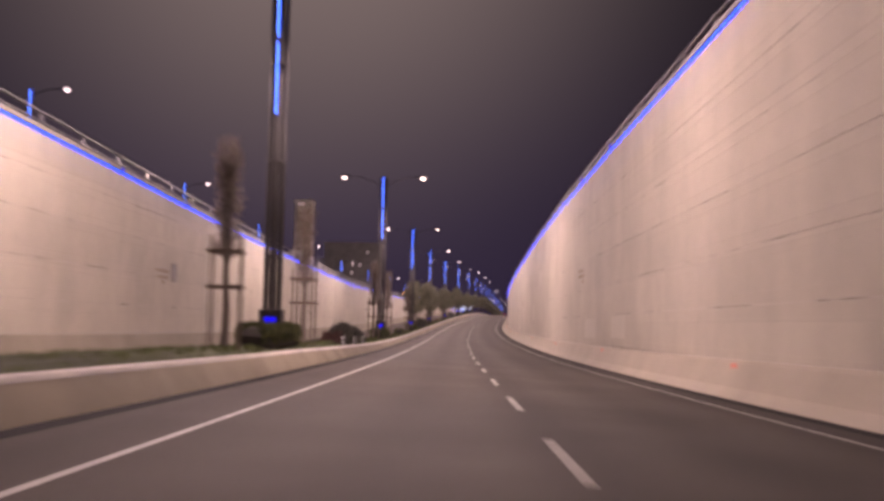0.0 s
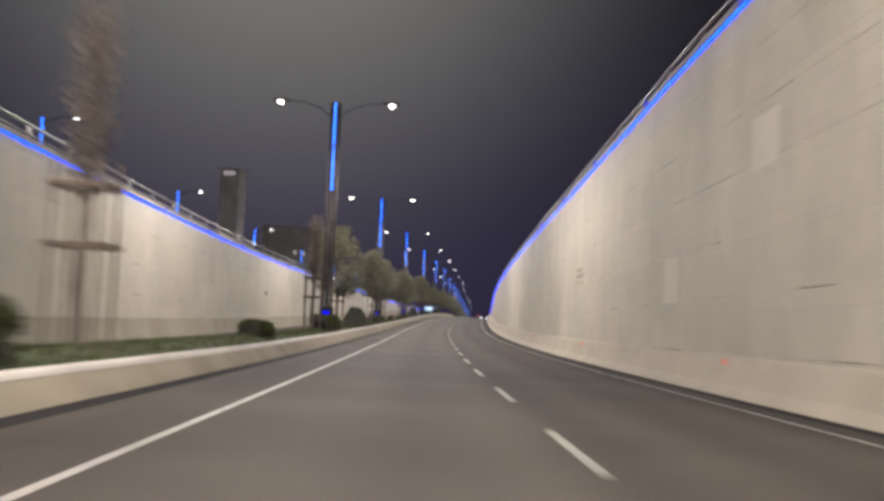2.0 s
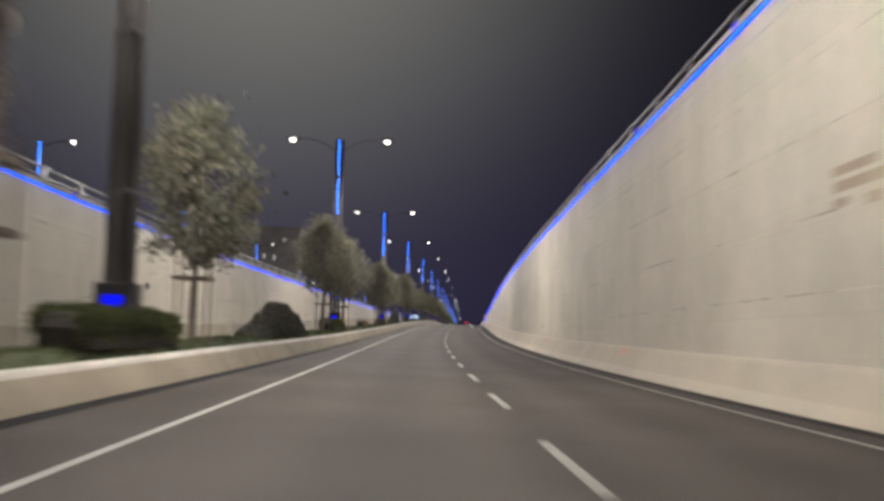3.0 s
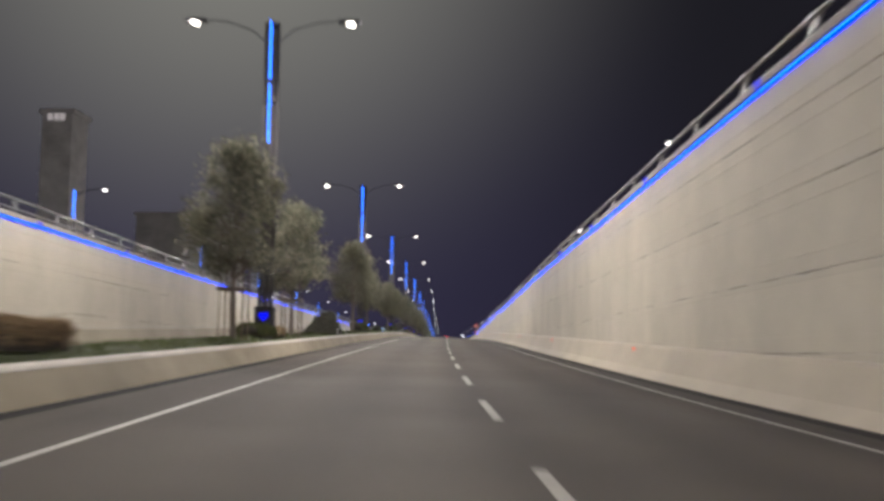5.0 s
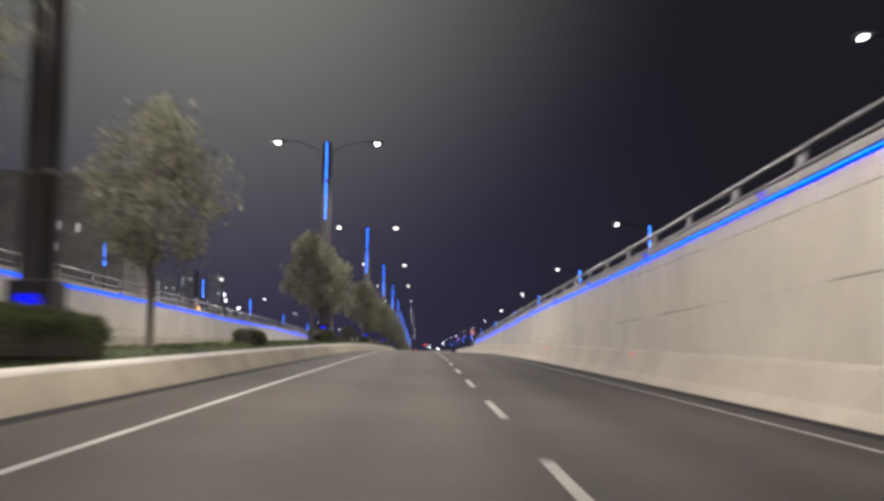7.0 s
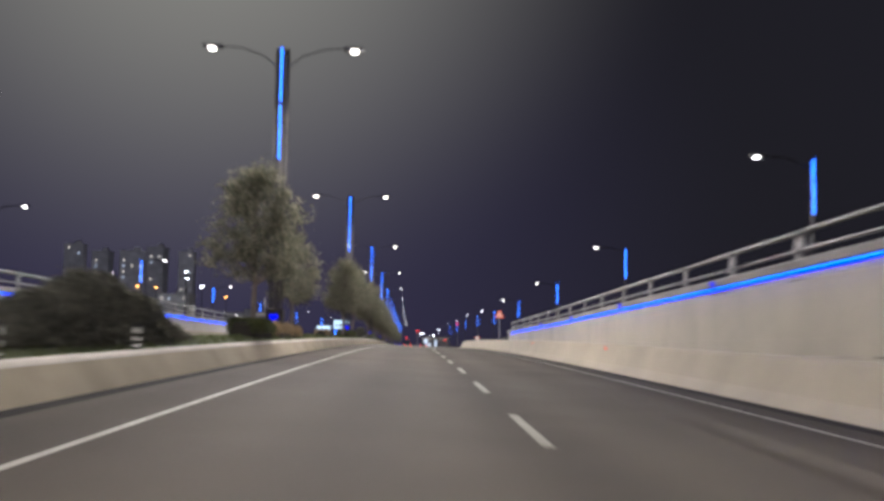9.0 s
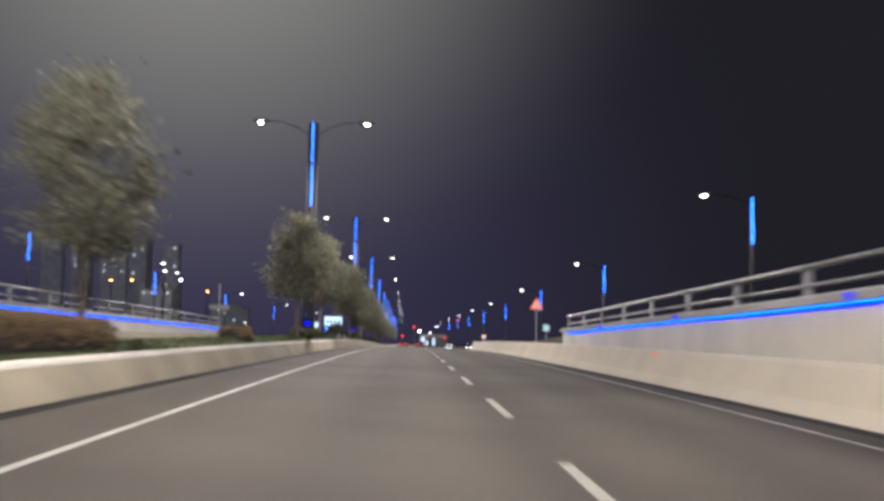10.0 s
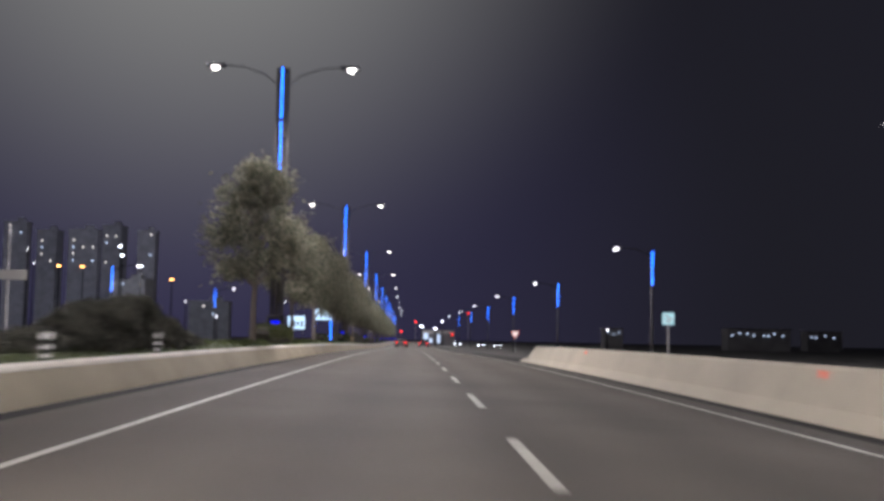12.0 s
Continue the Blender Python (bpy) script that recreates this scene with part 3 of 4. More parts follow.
RIGHT_S = (103.0, 137.0, 171.0, 206.7, 243.5, 272.5, 306.0, 339.0, 371.7, 405.0, 438.0, 471.0, 504.0, 537.0)
RIGHT_H = (5.7, 4.6, 3.50, 2.36, 1.2, 0.48, 0.03, -0.56, -0.79, -0.82, -0.5, -0.5, -0.5, -0.5)
LEFT_S = (22.5, 55.5, 88.0, 120.3, 155.0, 189.3, 226.0, 259.0, 295.0, 331.0, 362.1, 397.5, 432.0, 467.0)
LEFT_H = (7.4, 6.4, 5.66, 4.9, 4.0, 3.15, 2.28, 1.40, 0.73, 0.40, -0.3, -0.5, -0.5, -0.5)
sl_r, sl_l = side_lamp(-1), side_lamp(1)
for i, (s, h) in enumerate(zip(RIGHT_S, RIGHT_H)):
    m = stand(s, 14.4 if s < 330 else 14.4 - (s - 330) * 0.016, h)
    if i:
        copy_thing(sl_r, m)
    else:
        sl_r.matrix_basis = m
for i, (s, h) in enumerate(zip(LEFT_S, LEFT_H)):
    m = stand(s, float(np.interp(s, (295, 331, 362, 397.5, 432, 467), (-24.2, -24.87, -24.2, -23.62, -21.75, -19.95))), h)
    if i:
        copy_thing(sl_l, m)
    else:
        sl_l.matrix_basis = m


# ------------------------------------------------------------------ planting of the median
def crown_tree(seed, height, radius, low, twigs, per, leaf, spread=0.20, material=None, fullness=0.7):
    """A young street tree: trunk, limbs and a ragged crown of many leaves."""
    rng = random.Random(seed)
    t = thing("tree", "young broad-leaved street tree in the planted median", "tree", "median trees")
    bm = bmesh.new()
    pts = [Vector((0, 0, -0.1))]
    for i in range(1, 6):
        pts.append(Vector((rng.uniform(-0.05, 0.05), rng.uniform(-0.05, 0.05), height * 0.9 * i / 5)))
    for i, (a, b) in enumerate(zip(pts, pts[1:])):
        tube(bm, a, b, 0.095 - 0.016 * i, 0.079 - 0.016 * i, 8)
    ends = []
    for i in range(twigs):
        z = low + (height - low) * (i + rng.random()) / twigs
        f = (z - low) / (height - low)
        r = radius * (math.sin(math.pi * min(1, 0.18 + 0.80 * f)) ** fullness) * rng.uniform(0.45, 1.12)
        a = rng.uniform(0, 6.283)
        ends.append(Vector((math.cos(a) * r, math.sin(a) * r, z + rng.uniform(-0.15, 0.15))))
    for e in ends[::3]:
        root = Vector((0, 0, max(low * 0.8, e.z - 0.9)))
        mid = root.lerp(e, 0.5) + Vector((0, 0, 0.12))
        tube(bm, root, mid, 0.028, 0.018, 5)
        tube(bm, mid, e, 0.018, 0.006, 5)
    part("trunk", bm, BARK, t)
    bm = bmesh.new()
    spots = []
    for e in ends:
        k = rng.uniform(0.6, 1.3)
        for j in range(int(per * rng.uniform(0.5, 1.4))):
            spots.append(e + Vector((rng.gauss(0, spread * k), rng.gauss(0, spread * k), rng.gauss(-0.05, 0.8 * spread * k))))
    leaves(bm, rng, spots, leaf)
    part("crown", bm, material or LEAF, t)
    return t


def tree_guard():
    """Four stakes with two rings of boards round a young tree."""
    t = thing("tree_guard", "square timber guard of stakes round a young tree", "tree guard", "tree guards")
    for x in (-0.32, 0.32):
        for y in (-0.32, 0.32):
            bm = bmesh.new()
            box(bm, (0.036, 0.036, 2.6), (x, y, 1.22), bevel=0.006)
            part("stake", bm, TIMBER, t)
    for z in (1.38, 2.16):
        for a, b in (((0.78, 0.03, 0.075), 1), ((0.03, 0.78, 0.075), 0)):
            for sg in (-0.365, 0.365):
                bm = bmesh.new()
                box(bm, a, (0, sg, z) if b else (sg, 0, z), bevel=0.006)
                part("board", bm, TIMBER, t)
    return t


BROAD = [crown_tree(11, 5.0, 1.22, 1.9, 125, 54, 0.066), crown_tree(12, 5.3, 1.40, 2.0, 140, 56, 0.070), crown_tree(13, 4.8, 1.15, 1.8, 118, 54, 0.066)]
SLIM = crown_tree(21, 4.6, 0.27, 2.2, 210, 13, 0.034, 0.07, DRY_LEAF, 0.06)
tagged(SLIM, "thin young street tree with a sparse upright crown")
GUARD = tree_guard()
used = set()


def plant(ob, m):
    """The first call places the built one, later calls place copies."""
    if ob.name in used:
        return copy_thing(ob, m)
    used.add(ob.name)
    ob.matrix_basis = m
    return ob


SIZES = {(5, -5.4): 1.18, (9, -5.4): 1.18, (3, -5.4): 1.18, (5, 5.8): 0.82, (2, 5.8): 1.1, (8, 5.8): 1.04, (7, 5.8): 0.84}
rng = random.Random(5)
for k in range(-1, 15):
    for off in (-5.4, 5.8):
        s = POLE_S0 + POLE_STEP * k + off
        lat = -4.85 + rng.uniform(-0.08, 0.08)
        if s < 70:
            plant(SLIM, stand(s, lat, 0.66 + dip(s), rng.uniform(0, 360)))
            plant(GUARD, stand(s, lat, 0.62 + dip(s), rng.uniform(-6, 6)))
        else:
            m = stand(s, lat, 0.66 + dip(s), rng.uniform(0, 360)) @ Matrix.Scale(rng.uniform(0.93, 1.06) * SIZES.get((k, off), 1.0), 4)
            plant(BROAD[rng.randrange(3)], m)
            if s < 170:
                plant(GUARD, stand(s, lat, 0.62 + dip(s), rng.uniform(-6, 6)))
# far end of the avenue, planted closer
s = POLE_S0 + POLE_STEP * 9 + 17
while s < 640:
    plant(BROAD[rng.randrange(3)], stand(s, -4.85 + rng.uniform(-0.2, 0.2), 0.66, rng.uniform(0, 360)))
    s += 11


def clipped_hedge(seed, length, width, height, material, count, label):
    """A hedge: a lumpy body, thick with leaves all over its sides and top."""
    rng = random.Random(seed)
    t = thing("hedge", label, "hedge", "median planting")

    def at(u, v):
        # u along -1..1, v round the section 0..1 from one foot over the top to the other
        endr = max(0.0, 1 - max(0.0, abs(u) - (1 - 0.5 / length * 1.2)) / (0.5 / length * 1.2)) ** 0.45
        a = math.pi * v
        c, sn = math.cos(a), math.sin(a)
        x = width / 2 * math.copysign(abs(c) ** 0.45, c) * (0.75 + 0.25 * endr)
        z = height * (abs(sn) ** 0.45) * (0.55 + 0.45 * endr)
        p = Vector((x, u * length / 2, z))
        w = noise.noise(Vector((x * 2.2 + seed, u * length * 0.9, z * 2.2))) * 0.05
        return p + Vector((math.copysign(w, x), 0, w if z > 0.1 else 0))

    bm = bmesh.new()
    nu, nv = int(length * 5) + 6, 14
    grid = [[bm.verts.new(at(-1 + 2 * i / nu, j / nv) * 0.94) for j in range(nv + 1)] for i in range(nu + 1)]
    for i in range(nu):
        for j in range(nv):
            bm.faces.new((grid[i][j], grid[i + 1][j], grid[i + 1][j + 1], grid[i][j + 1]))
    bm.faces.new(grid[0])
    bm.faces.new(list(reversed(grid[-1])))
    part("body", bm, TWIG, t, "solid dark body under the leaves")
    bm = bmesh.new()
    spots = []
    for i in range(count):
        p = at(rng.uniform(-1, 1), rng.random())
        spots.append(p + Vector((rng.gauss(0, 0.03), rng.gauss(0, 0.04), abs(rng.gauss(0, 0.035)))))
    leaves(bm, rng, spots, 0.035)
    part("foliage", bm, material, t)
    return t


def shrub_bank(seed, count, label):
    """A long bank of shrubs with a domed back and low skirts at both ends."""
    rng = random.Random(seed)
    t = thing("shrub", label, "shrub", "median planting")
    half, dome, width, height = 6.6, 4.0, 1.0, 1.0

    def at(u, v):
        y = u * half
        top = math.sqrt(max(0.0, 1 - (y / dome) ** 2))
        skirt = 0.40 * max(0.0, 1 - abs(u) ** 3)
        env = max(top * (1 + 0.09 * math.sin(y * 1.9 + seed)), skirt)
        a = math.pi * v
        c, sn = math.cos(a), math.sin(a)
        x = width / 2 * math.copysign(abs(c) ** 0.7, c) * (0.55 + 0.45 * min(1, env * 1.5))
        z = height * abs(sn) ** 0.75 * env
        w = noise.noise(Vector((x * 2.5 + seed, y * 1.1, z * 2.5))) * 0.11
        return Vector((x + math.copysign(w, x), y, max(0.0, z + (w if z > 0.1 else 0))))

    bm = bmesh.new()
    nu, nv = 90, 14
    grid = []
    for i in range(nu + 1):
        row = []
        for j in range(nv + 1):
            q = at(-1 + 2 * i / nu, j / nv)
            row.append(bm.verts.new((q.x * 0.92, q.y * 0.98, q.z * 0.93)))
        grid.append(row)
    for i in range(nu):
        for j in range(nv):
            bm.faces.new((grid[i][j], grid[i + 1][j], grid[i + 1][j + 1], grid[i][j + 1]))
    part("body", bm, TWIG, t, "solid dark body under the leaves")
    bm = bmesh.new()
    spots = []
    for i in range(count):
        spots.append(at(rng.uniform(-1, 1), rng.random()) + Vector((rng.gauss(0, 0.06), rng.gauss(0, 0.08), abs(rng.gauss(0, 0.06)))))
    leaves(bm, rng, spots, 0.062)
    part("foliage", bm, SHRUB_LEAF, t)
    return t


def cane_dome(seed, label):
    """A long dome of bent canes, grown through with thin twigs, dark and close at both ends, with russet stems that trail off along the bed."""
    rng = random.Random(seed)
    t = thing("shrub", label, "shrub", "median planting")
    ys = (-4.7, -4.45, -4.1, -3.4, -2.4, -1.2, 0.0, 1.4, 2.7, 3.6, 4.3, 4.8)
    zs = (0.00, 0.36, 0.64, 0.78, 0.83, 0.83, 0.82, 0.77, 0.64, 0.47, 0.25, 0.00)

    def at(y, v, k=1.0):
        env = float(np.interp(y, ys, zs)) * k
        a = math.pi * v
        c, sn = math.cos(a), math.sin(a)
        return Vector((0.47 * k * math.copysign(abs(c) ** 0.7, c), y * (0.5 + 0.5 * k), abs(sn) ** 0.6 * env))

    # canes along the dome and hoops across it
    for v in (0.18, 0.36, 0.5, 0.64, 0.82):
        bm = bmesh.new()
        pts = [at(-4.7 + 9.5 * i / 40, v) + Vector((0, 0, rng.uniform(-0.01, 0.01))) for i in range(41)]
        for p0, p1 in zip(pts, pts[1:]):
            tube(bm, p0, p1, 0.014, 0.014, 6)
        part("cane", bm, TWIG, t, "bent dark cane")
    for y in (-4.1, -3.0, -1.6, -0.2, 1.2, 2.5, 3.5):
        bm = bmesh.new()
        pts = [at(y + rng.uniform(-0.05, 0.05), j / 16) for j in range(17)]
        for p0, p1 in zip(pts, pts[1:]):
            tube(bm, p0, p1, 0.012, 0.012, 6)
        part("hoop", bm, TWIG, t, "bent dark hoop")

    # how closely the twigs stand: close at the foot and both ends, thin over the middle of the back
    def close(p):
        thin = max(0.0, 1 - abs((p.y - 0.6) / 2.9) ** 3) * min(1.0, max(0.0, (p.z - 0.17) / 0.14))
        return 1 - 0.93 * thin

    bm = bmesh.new()
    for i in range(700):
        p = at(rng.uniform(-4.5, 4.5), rng.random(), rng.uniform(0.55, 1.0))
        if rng.random() < close(p):
            way = Vector((rng.gauss(0, 0.10), rng.gauss(0, 0.30), rng.gauss(0, 0.16)))
            tube(bm, p - way, Vector((p.x + way.x, p.y + way.y, max(0.02, p.z + way.z))), 0.009, 0.005, 4)
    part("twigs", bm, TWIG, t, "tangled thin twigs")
    bm = bmesh.new()
    spots = []
    while len(spots) < 4200:
        p = at(rng.uniform(-4.6, 4.7), rng.random(), rng.uniform(0.55, 1.0) ** 0.5)
        if rng.random() < close(p):
            spots.append(p + Vector((rng.gauss(0, 0.04), rng.gauss(0, 0.06), abs(rng.gauss(0, 0.03)))))
    # a tuft that stands up from the back
    for i in range(80):
        spots.append(Vector((rng.gauss(0, 0.10), -2.4 + rng.gauss(0, 0.13), 0.90 + rng.gauss(0, 0.04))))
    leaves(bm, rng, spots, 0.055)
    part("foliage", bm, SHRUB_LEAF, t)

    # trailing stems
    bm = bmesh.new()
    for i in range(2600):
        end = rng.random() < 0.62
        reach = rng.random() ** 1.6
        y = -4.8 - 2.3 * reach if end else 4.1 + 2.9 * reach
        tall = (0.56 if end else 0.36) * (1 - reach) ** 1.7 + 0.09
        x = rng.uniform(-0.5, 0.3)
        z = rng.random() * tall
        lean = Vector((rng.gauss(0, 0.05), (-0.30 if end else 0.30) * rng.uniform(0.5, 1.2), -0.24 * rng.uniform(0.2, 1.1) * min(1, z * 3)))
        w = Vector((rng.uniform(-1, 1), 0, rng.uniform(-1, 1))).normalized() * 0.013
        a = Vector((x, y, z))
        b = a + lean
        b.z = max(0.015, b.z)
        q = [bm.verts.new(c) for c in (a - w, a + w, b + w * 0.4, b - w * 0.4)]
        bm.faces.new(q)
    for i in range(700):
        y = rng.uniform(-2.4, 1.4)
        x = -0.5 + rng.random() * 1.0
        a = Vector((x, y, rng.uniform(0.02, 0.34)))
        b = a + Vector((rng.gauss(0, 0.04), rng.choice((-1, 1)) * rng.uniform(0.1, 0.3), rng.uniform(-0.12, 0.05)))
        b.z = max(0.015, b.z)
        w = Vector((rng.uniform(-1, 1), 0, rng.uniform(-1, 1))).normalized() * 0.013
        q = [bm.verts.new(c) for c in (a - w, a + w, b + w * 0.4, b - w * 0.4)]
        bm.faces.new(q)
    part("trailing_stems", bm, RUSSET_STEM, t, "dry red-brown trailing stems")
    return t


POLE_HEDGE = clipped_hedge(31, 5.2, 0.66, 0.42, HEDGE_LEAF, 5200, "clipped dark green hedge round a street lamp's foot")
SHORT_HEDGE = clipped_hedge(32, 2.3, 0.62, 0.36, HEDGE_LEAF, 2600, "short clipped dark green hedge on the median")
SHORT_RUSSET = clipped_hedge(35, 2.5, 0.62, 0.38, RED_HEDGE_LEAF, 2600, "short clipped russet-brown hedge on the median")
RUSSET = clipped_hedge(33, 6.0, 0.66, 0.44, RED_HEDGE_LEAF, 5600, "clipped russet and tan leaved hedge on the median")
MOUND = shrub_bank(34, 21000, "long bank of dark shrubs heaped on the median")
CANE_DOME = cane_dome(37, "long dome of bent dark canes with russet trailing stems")


def striped_marker():
    t = thing("marker_post", "short black and white striped marker post on the kerb", "marker post", "median markers")
    for x, lean in ((-0.030, -0.05), (0.030, 0.05)):
        tilt = Matrix.Rotation(lean, 4, "Y")
        bm = bmesh.new()
        box(bm, (0.046, 0.04, 0.42), (x, 0, 0.21), tilt, bevel=0.008)
        post = part("board", bm, BLACK_PAINT, t)
        for z, high in ((0.07, 0.045), (0.18, 0.06), (0.32, 0.085)):
            bm = bmesh.new()
            box(bm, (0.038, 0.006, high), (x, -0.024, z), tilt)
            part("stripe", bm, MARKER_WHITE, post, "white reflective stripe")
    return t


MARKER_WHITE = surface("marker_white", (0.75, 0.75, 0.72), (0.85, 0.85, 0.82), 20.0, 0.4, 0.0)
MARKER = striped_marker()
for k in range(-1, 14):
    p = POLE_S0 + POLE_STEP * k
    if k == 7:
        plant(POLE_HEDGE, stand(p - 4.9, -4.86, 0.65) @ Matrix.Diagonal((1.1, 0.8, 1.0, 1)))
        plant(RUSSET, stand(p + 2.1, -4.86, 0.62) @ Matrix.Diagonal((1, 1.45, 1, 1)))
    elif k == 8:
        plant(POLE_HEDGE, stand(p + 0.2, -4.86, 0.64) @ Matrix.Diagonal((1.1, 1.4, 0.85, 1)))
    elif k == 4:
        plant(POLE_HEDGE, stand(p - 1.3, -4.86, 0.62) @ Matrix.Diagonal((1.0, 0.5, 0.82, 1)))
        plant(SHORT_RUSSET, stand(p + 1.4, -4.86, 0.62) @ Matrix.Diagonal((1.0, 1.1, 0.85, 1)))
    else:
        plant(POLE_HEDGE, stand(p + (0.1 if k < 3 else -0.7), -4.86, 0.65 + dip(p)) @ Matrix.Diagonal((1.1, 1.05, 1.14, 1)))
    if k == 10:
        plant(RUSSET, stand(p + 6.2, -4.86, 0.62))
    if k % 2:
        plant(SHORT_RUSSET if k in (3, 7) else SHORT_HEDGE,
              stand(p + {1: 20.6, 5: 17.4, 7: 19.6}.get(k, 20.0), -4.86, 0.65 + dip(p + 20)) @ Matrix.Diagonal((1, 0.88, 0.82, 1) if k == 7 else (1, 1, 1, 1)))
    else:
        if k == 0:
            plant(CANE_DOME, stand(p + 19.9, -4.86, 0.60 + dip(p + 19.9)))
        else:
            plant(MOUND, stand(p + 19.6, -4.92, 0.55 + dip(p + 19), 180 * (k % 4 == 0)) @ Matrix.Diagonal((0.84, 1, 1.0 if k < 7 else 0.85, 1)))
        if -1 < k < 9:
            for off in ((13.1, 17.8, 21.8) if k < 2 else () if k < 4 else (19.0, 23.9) if k < 6 else (13.9, 19.6)):
                plant(MARKER, stand(p + off, -4.30, 0.548 + dip(p + off), rng.uniform(-8, 8)))

# turf: short blades over the bed
g = np.random.default_rng(7)
n = 34000
ss = g.uniform(-60, 430, n)
la = g.uniform(-5.36, -4.42, n)
verts, faces = [], []
xs, ys, zs, ps = (np.interp(ss, LINE_S, tab) for tab in (LINE_X, LINE_Y, LINE_Z, LINE_PSI))
for i in range(n):
    bx, by, bz = xs[i] + math.cos(ps[i]) * la[i], ys[i] + math.sin(ps[i]) * la[i], zs[i] + float(np.interp(la[i], (-5.40, -5.25, -4.85, -4.55, -4.40), (0.44, 0.585, 0.685, 0.605, 0.485))) + dip(ss[i])
    a = g.uniform(0, 6.283)
    w, hh = g.uniform(0.02, 0.05), g.uniform(0.05, 0.12)
    dx, dy = math.cos(a) * w, math.sin(a) * w
    k = len(verts)
    verts += [(bx - dx, by - dy, bz), (bx + dx, by + dy, bz), (bx + g.uniform(-0.04, 0.04), by + g.uniform(-0.04, 0.04), bz + hh)]
    faces.append((k, k + 1, k + 2))
me = bpy.data.meshes.new("turf")
me.from_pydata(verts, [], faces)
me.materials.append(GRASS)
tagged(new("turf", me), "short dull green grass on the raised median", "grass", kind="stuff")

# ------------------------------------------------------------------ small things on walls and barriers
bm = bmesh.new()
box(bm, (0.03, 0.10, 0.12), (0, 0, 0), bevel=0.01)
box(bm, (0.02, 0.14, 0.02), (0.005, 0, -0.07))
REFLECTOR = mesh_of("reflector", bm, RED_REFLECTOR)
s = 47.1 - 20.08 * 5
while s < 360:
    ob = new("reflector", REFLECTOR)
    ob.matrix_basis = stand(s, 6.08, 0.50)
    tagged(ob, "small red reflector fixed to the concrete barrier", "reflector", "barrier reflectors")
    s += 20.08


def wall_writing(s, h, lat, rows, side):
    """Faded writing on the plaster, as plain bars."""
    t = thing("wall_marking", "faded brown writing worn off the plastered wall", "wall marking", "", stand(s, lat, h))
    for y, z, w, hh in rows:
        bm = bmesh.new()
        box(bm, (0.006, w, hh), (side * 0.003, y, z))
        part("bar", bm, DULL_INK, t)


def wall_patch(s0, s1, h0, h1):
    """A paler plaster repair, a trowel's thickness proud of the wall."""
    bm = bmesh.new()
    n = 8
    ring = [(s0 + (s1 - s0) * i / n, h0 + rng.uniform(-0.03, 0.03)) for i in range(n + 1)] + [(s1 - (s1 - s0) * i / n, h1 + rng.uniform(-0.04, 0.04)) for i in range(n + 1)]
    mid = (s0 + s1) / 2
    top = [bm.verts.new((-0.008, s - mid, h)) for s, h in ring]
    low = [bm.verts.new((0.002, (s - mid) * 1.01, h)) for s, h in ring]
    bm.faces.new(top)
    for i in range(len(top)):
        j = (i + 1) % len(top)
        bm.faces.new((top[i], low[i], low[j], top[j]))
    bmesh.ops.recalc_face_normals(bm, faces=bm.faces)
    ob = part("plaster_patch", bm, PATCH)
    ob.matrix_basis = stand(mid, R_FACE)
    tagged(ob, "paler rectangular plaster repair on the retaining wall", "plaster patch", "wall repairs")


for s0, s1, h0, h1 in ((45.4, 47.1, 4.60, 5.73), (53.4, 55.1, 1.92, 3.20), (4.4, 7.9, 1.02, 1.90), (12.9, 16.7, 0.95, 1.86)):
    wall_patch(s0, s1, h0, h1)
wall_writing(18.6, 3.95, R_FACE, ((0.2, 0.42, 2.2, 0.16), (-0.1, 0.14, 2.6, 0.18), (-0.7, -0.14, 0.9, 0.18)), -1)
wall_writing(71.7, 3.32, R_FACE, ((0.3, 0.40, 1.7, 0.16), (0.0, 0.14, 2.2, 0.18), (0.8, -0.12, 0.6, 0.14), (-0.4, -0.18, 0.6, 0.18)), -1)


wall_writing(10.8, 3.2, L_FACE, ((0.0, 0.40, 2.0, 0.14), (0.1, 0.12, 1.6, 0.14), (0.2, -0.1, 0.5, 0.12)), 1)
bm = bmesh.new()
box(bm, (0.10, 0.55, 0.85), (0, 0, 0), bevel=0.02)
ob = part("wall_box", bm, CAPPING)
ob.matrix_basis = stand(12.6, L_FACE + 0.05, 3.6)
tagged(ob, "grey service box fixed to the plastered wall", "service box")
for s in (53.6, 105.3):
    bm = bmesh.new()
    box(bm, (0.08, 0.28, 0.30), (0, 0, 0), bevel=0.015)
    ob = part("wall_box", bm, STEEL)
    ob.matrix_basis = stand(s, L_FACE + 0.04, 3.2 if s < 90 else 2.62)
    tagged(ob, "small dark service box fixed to the plastered wall", "service box")

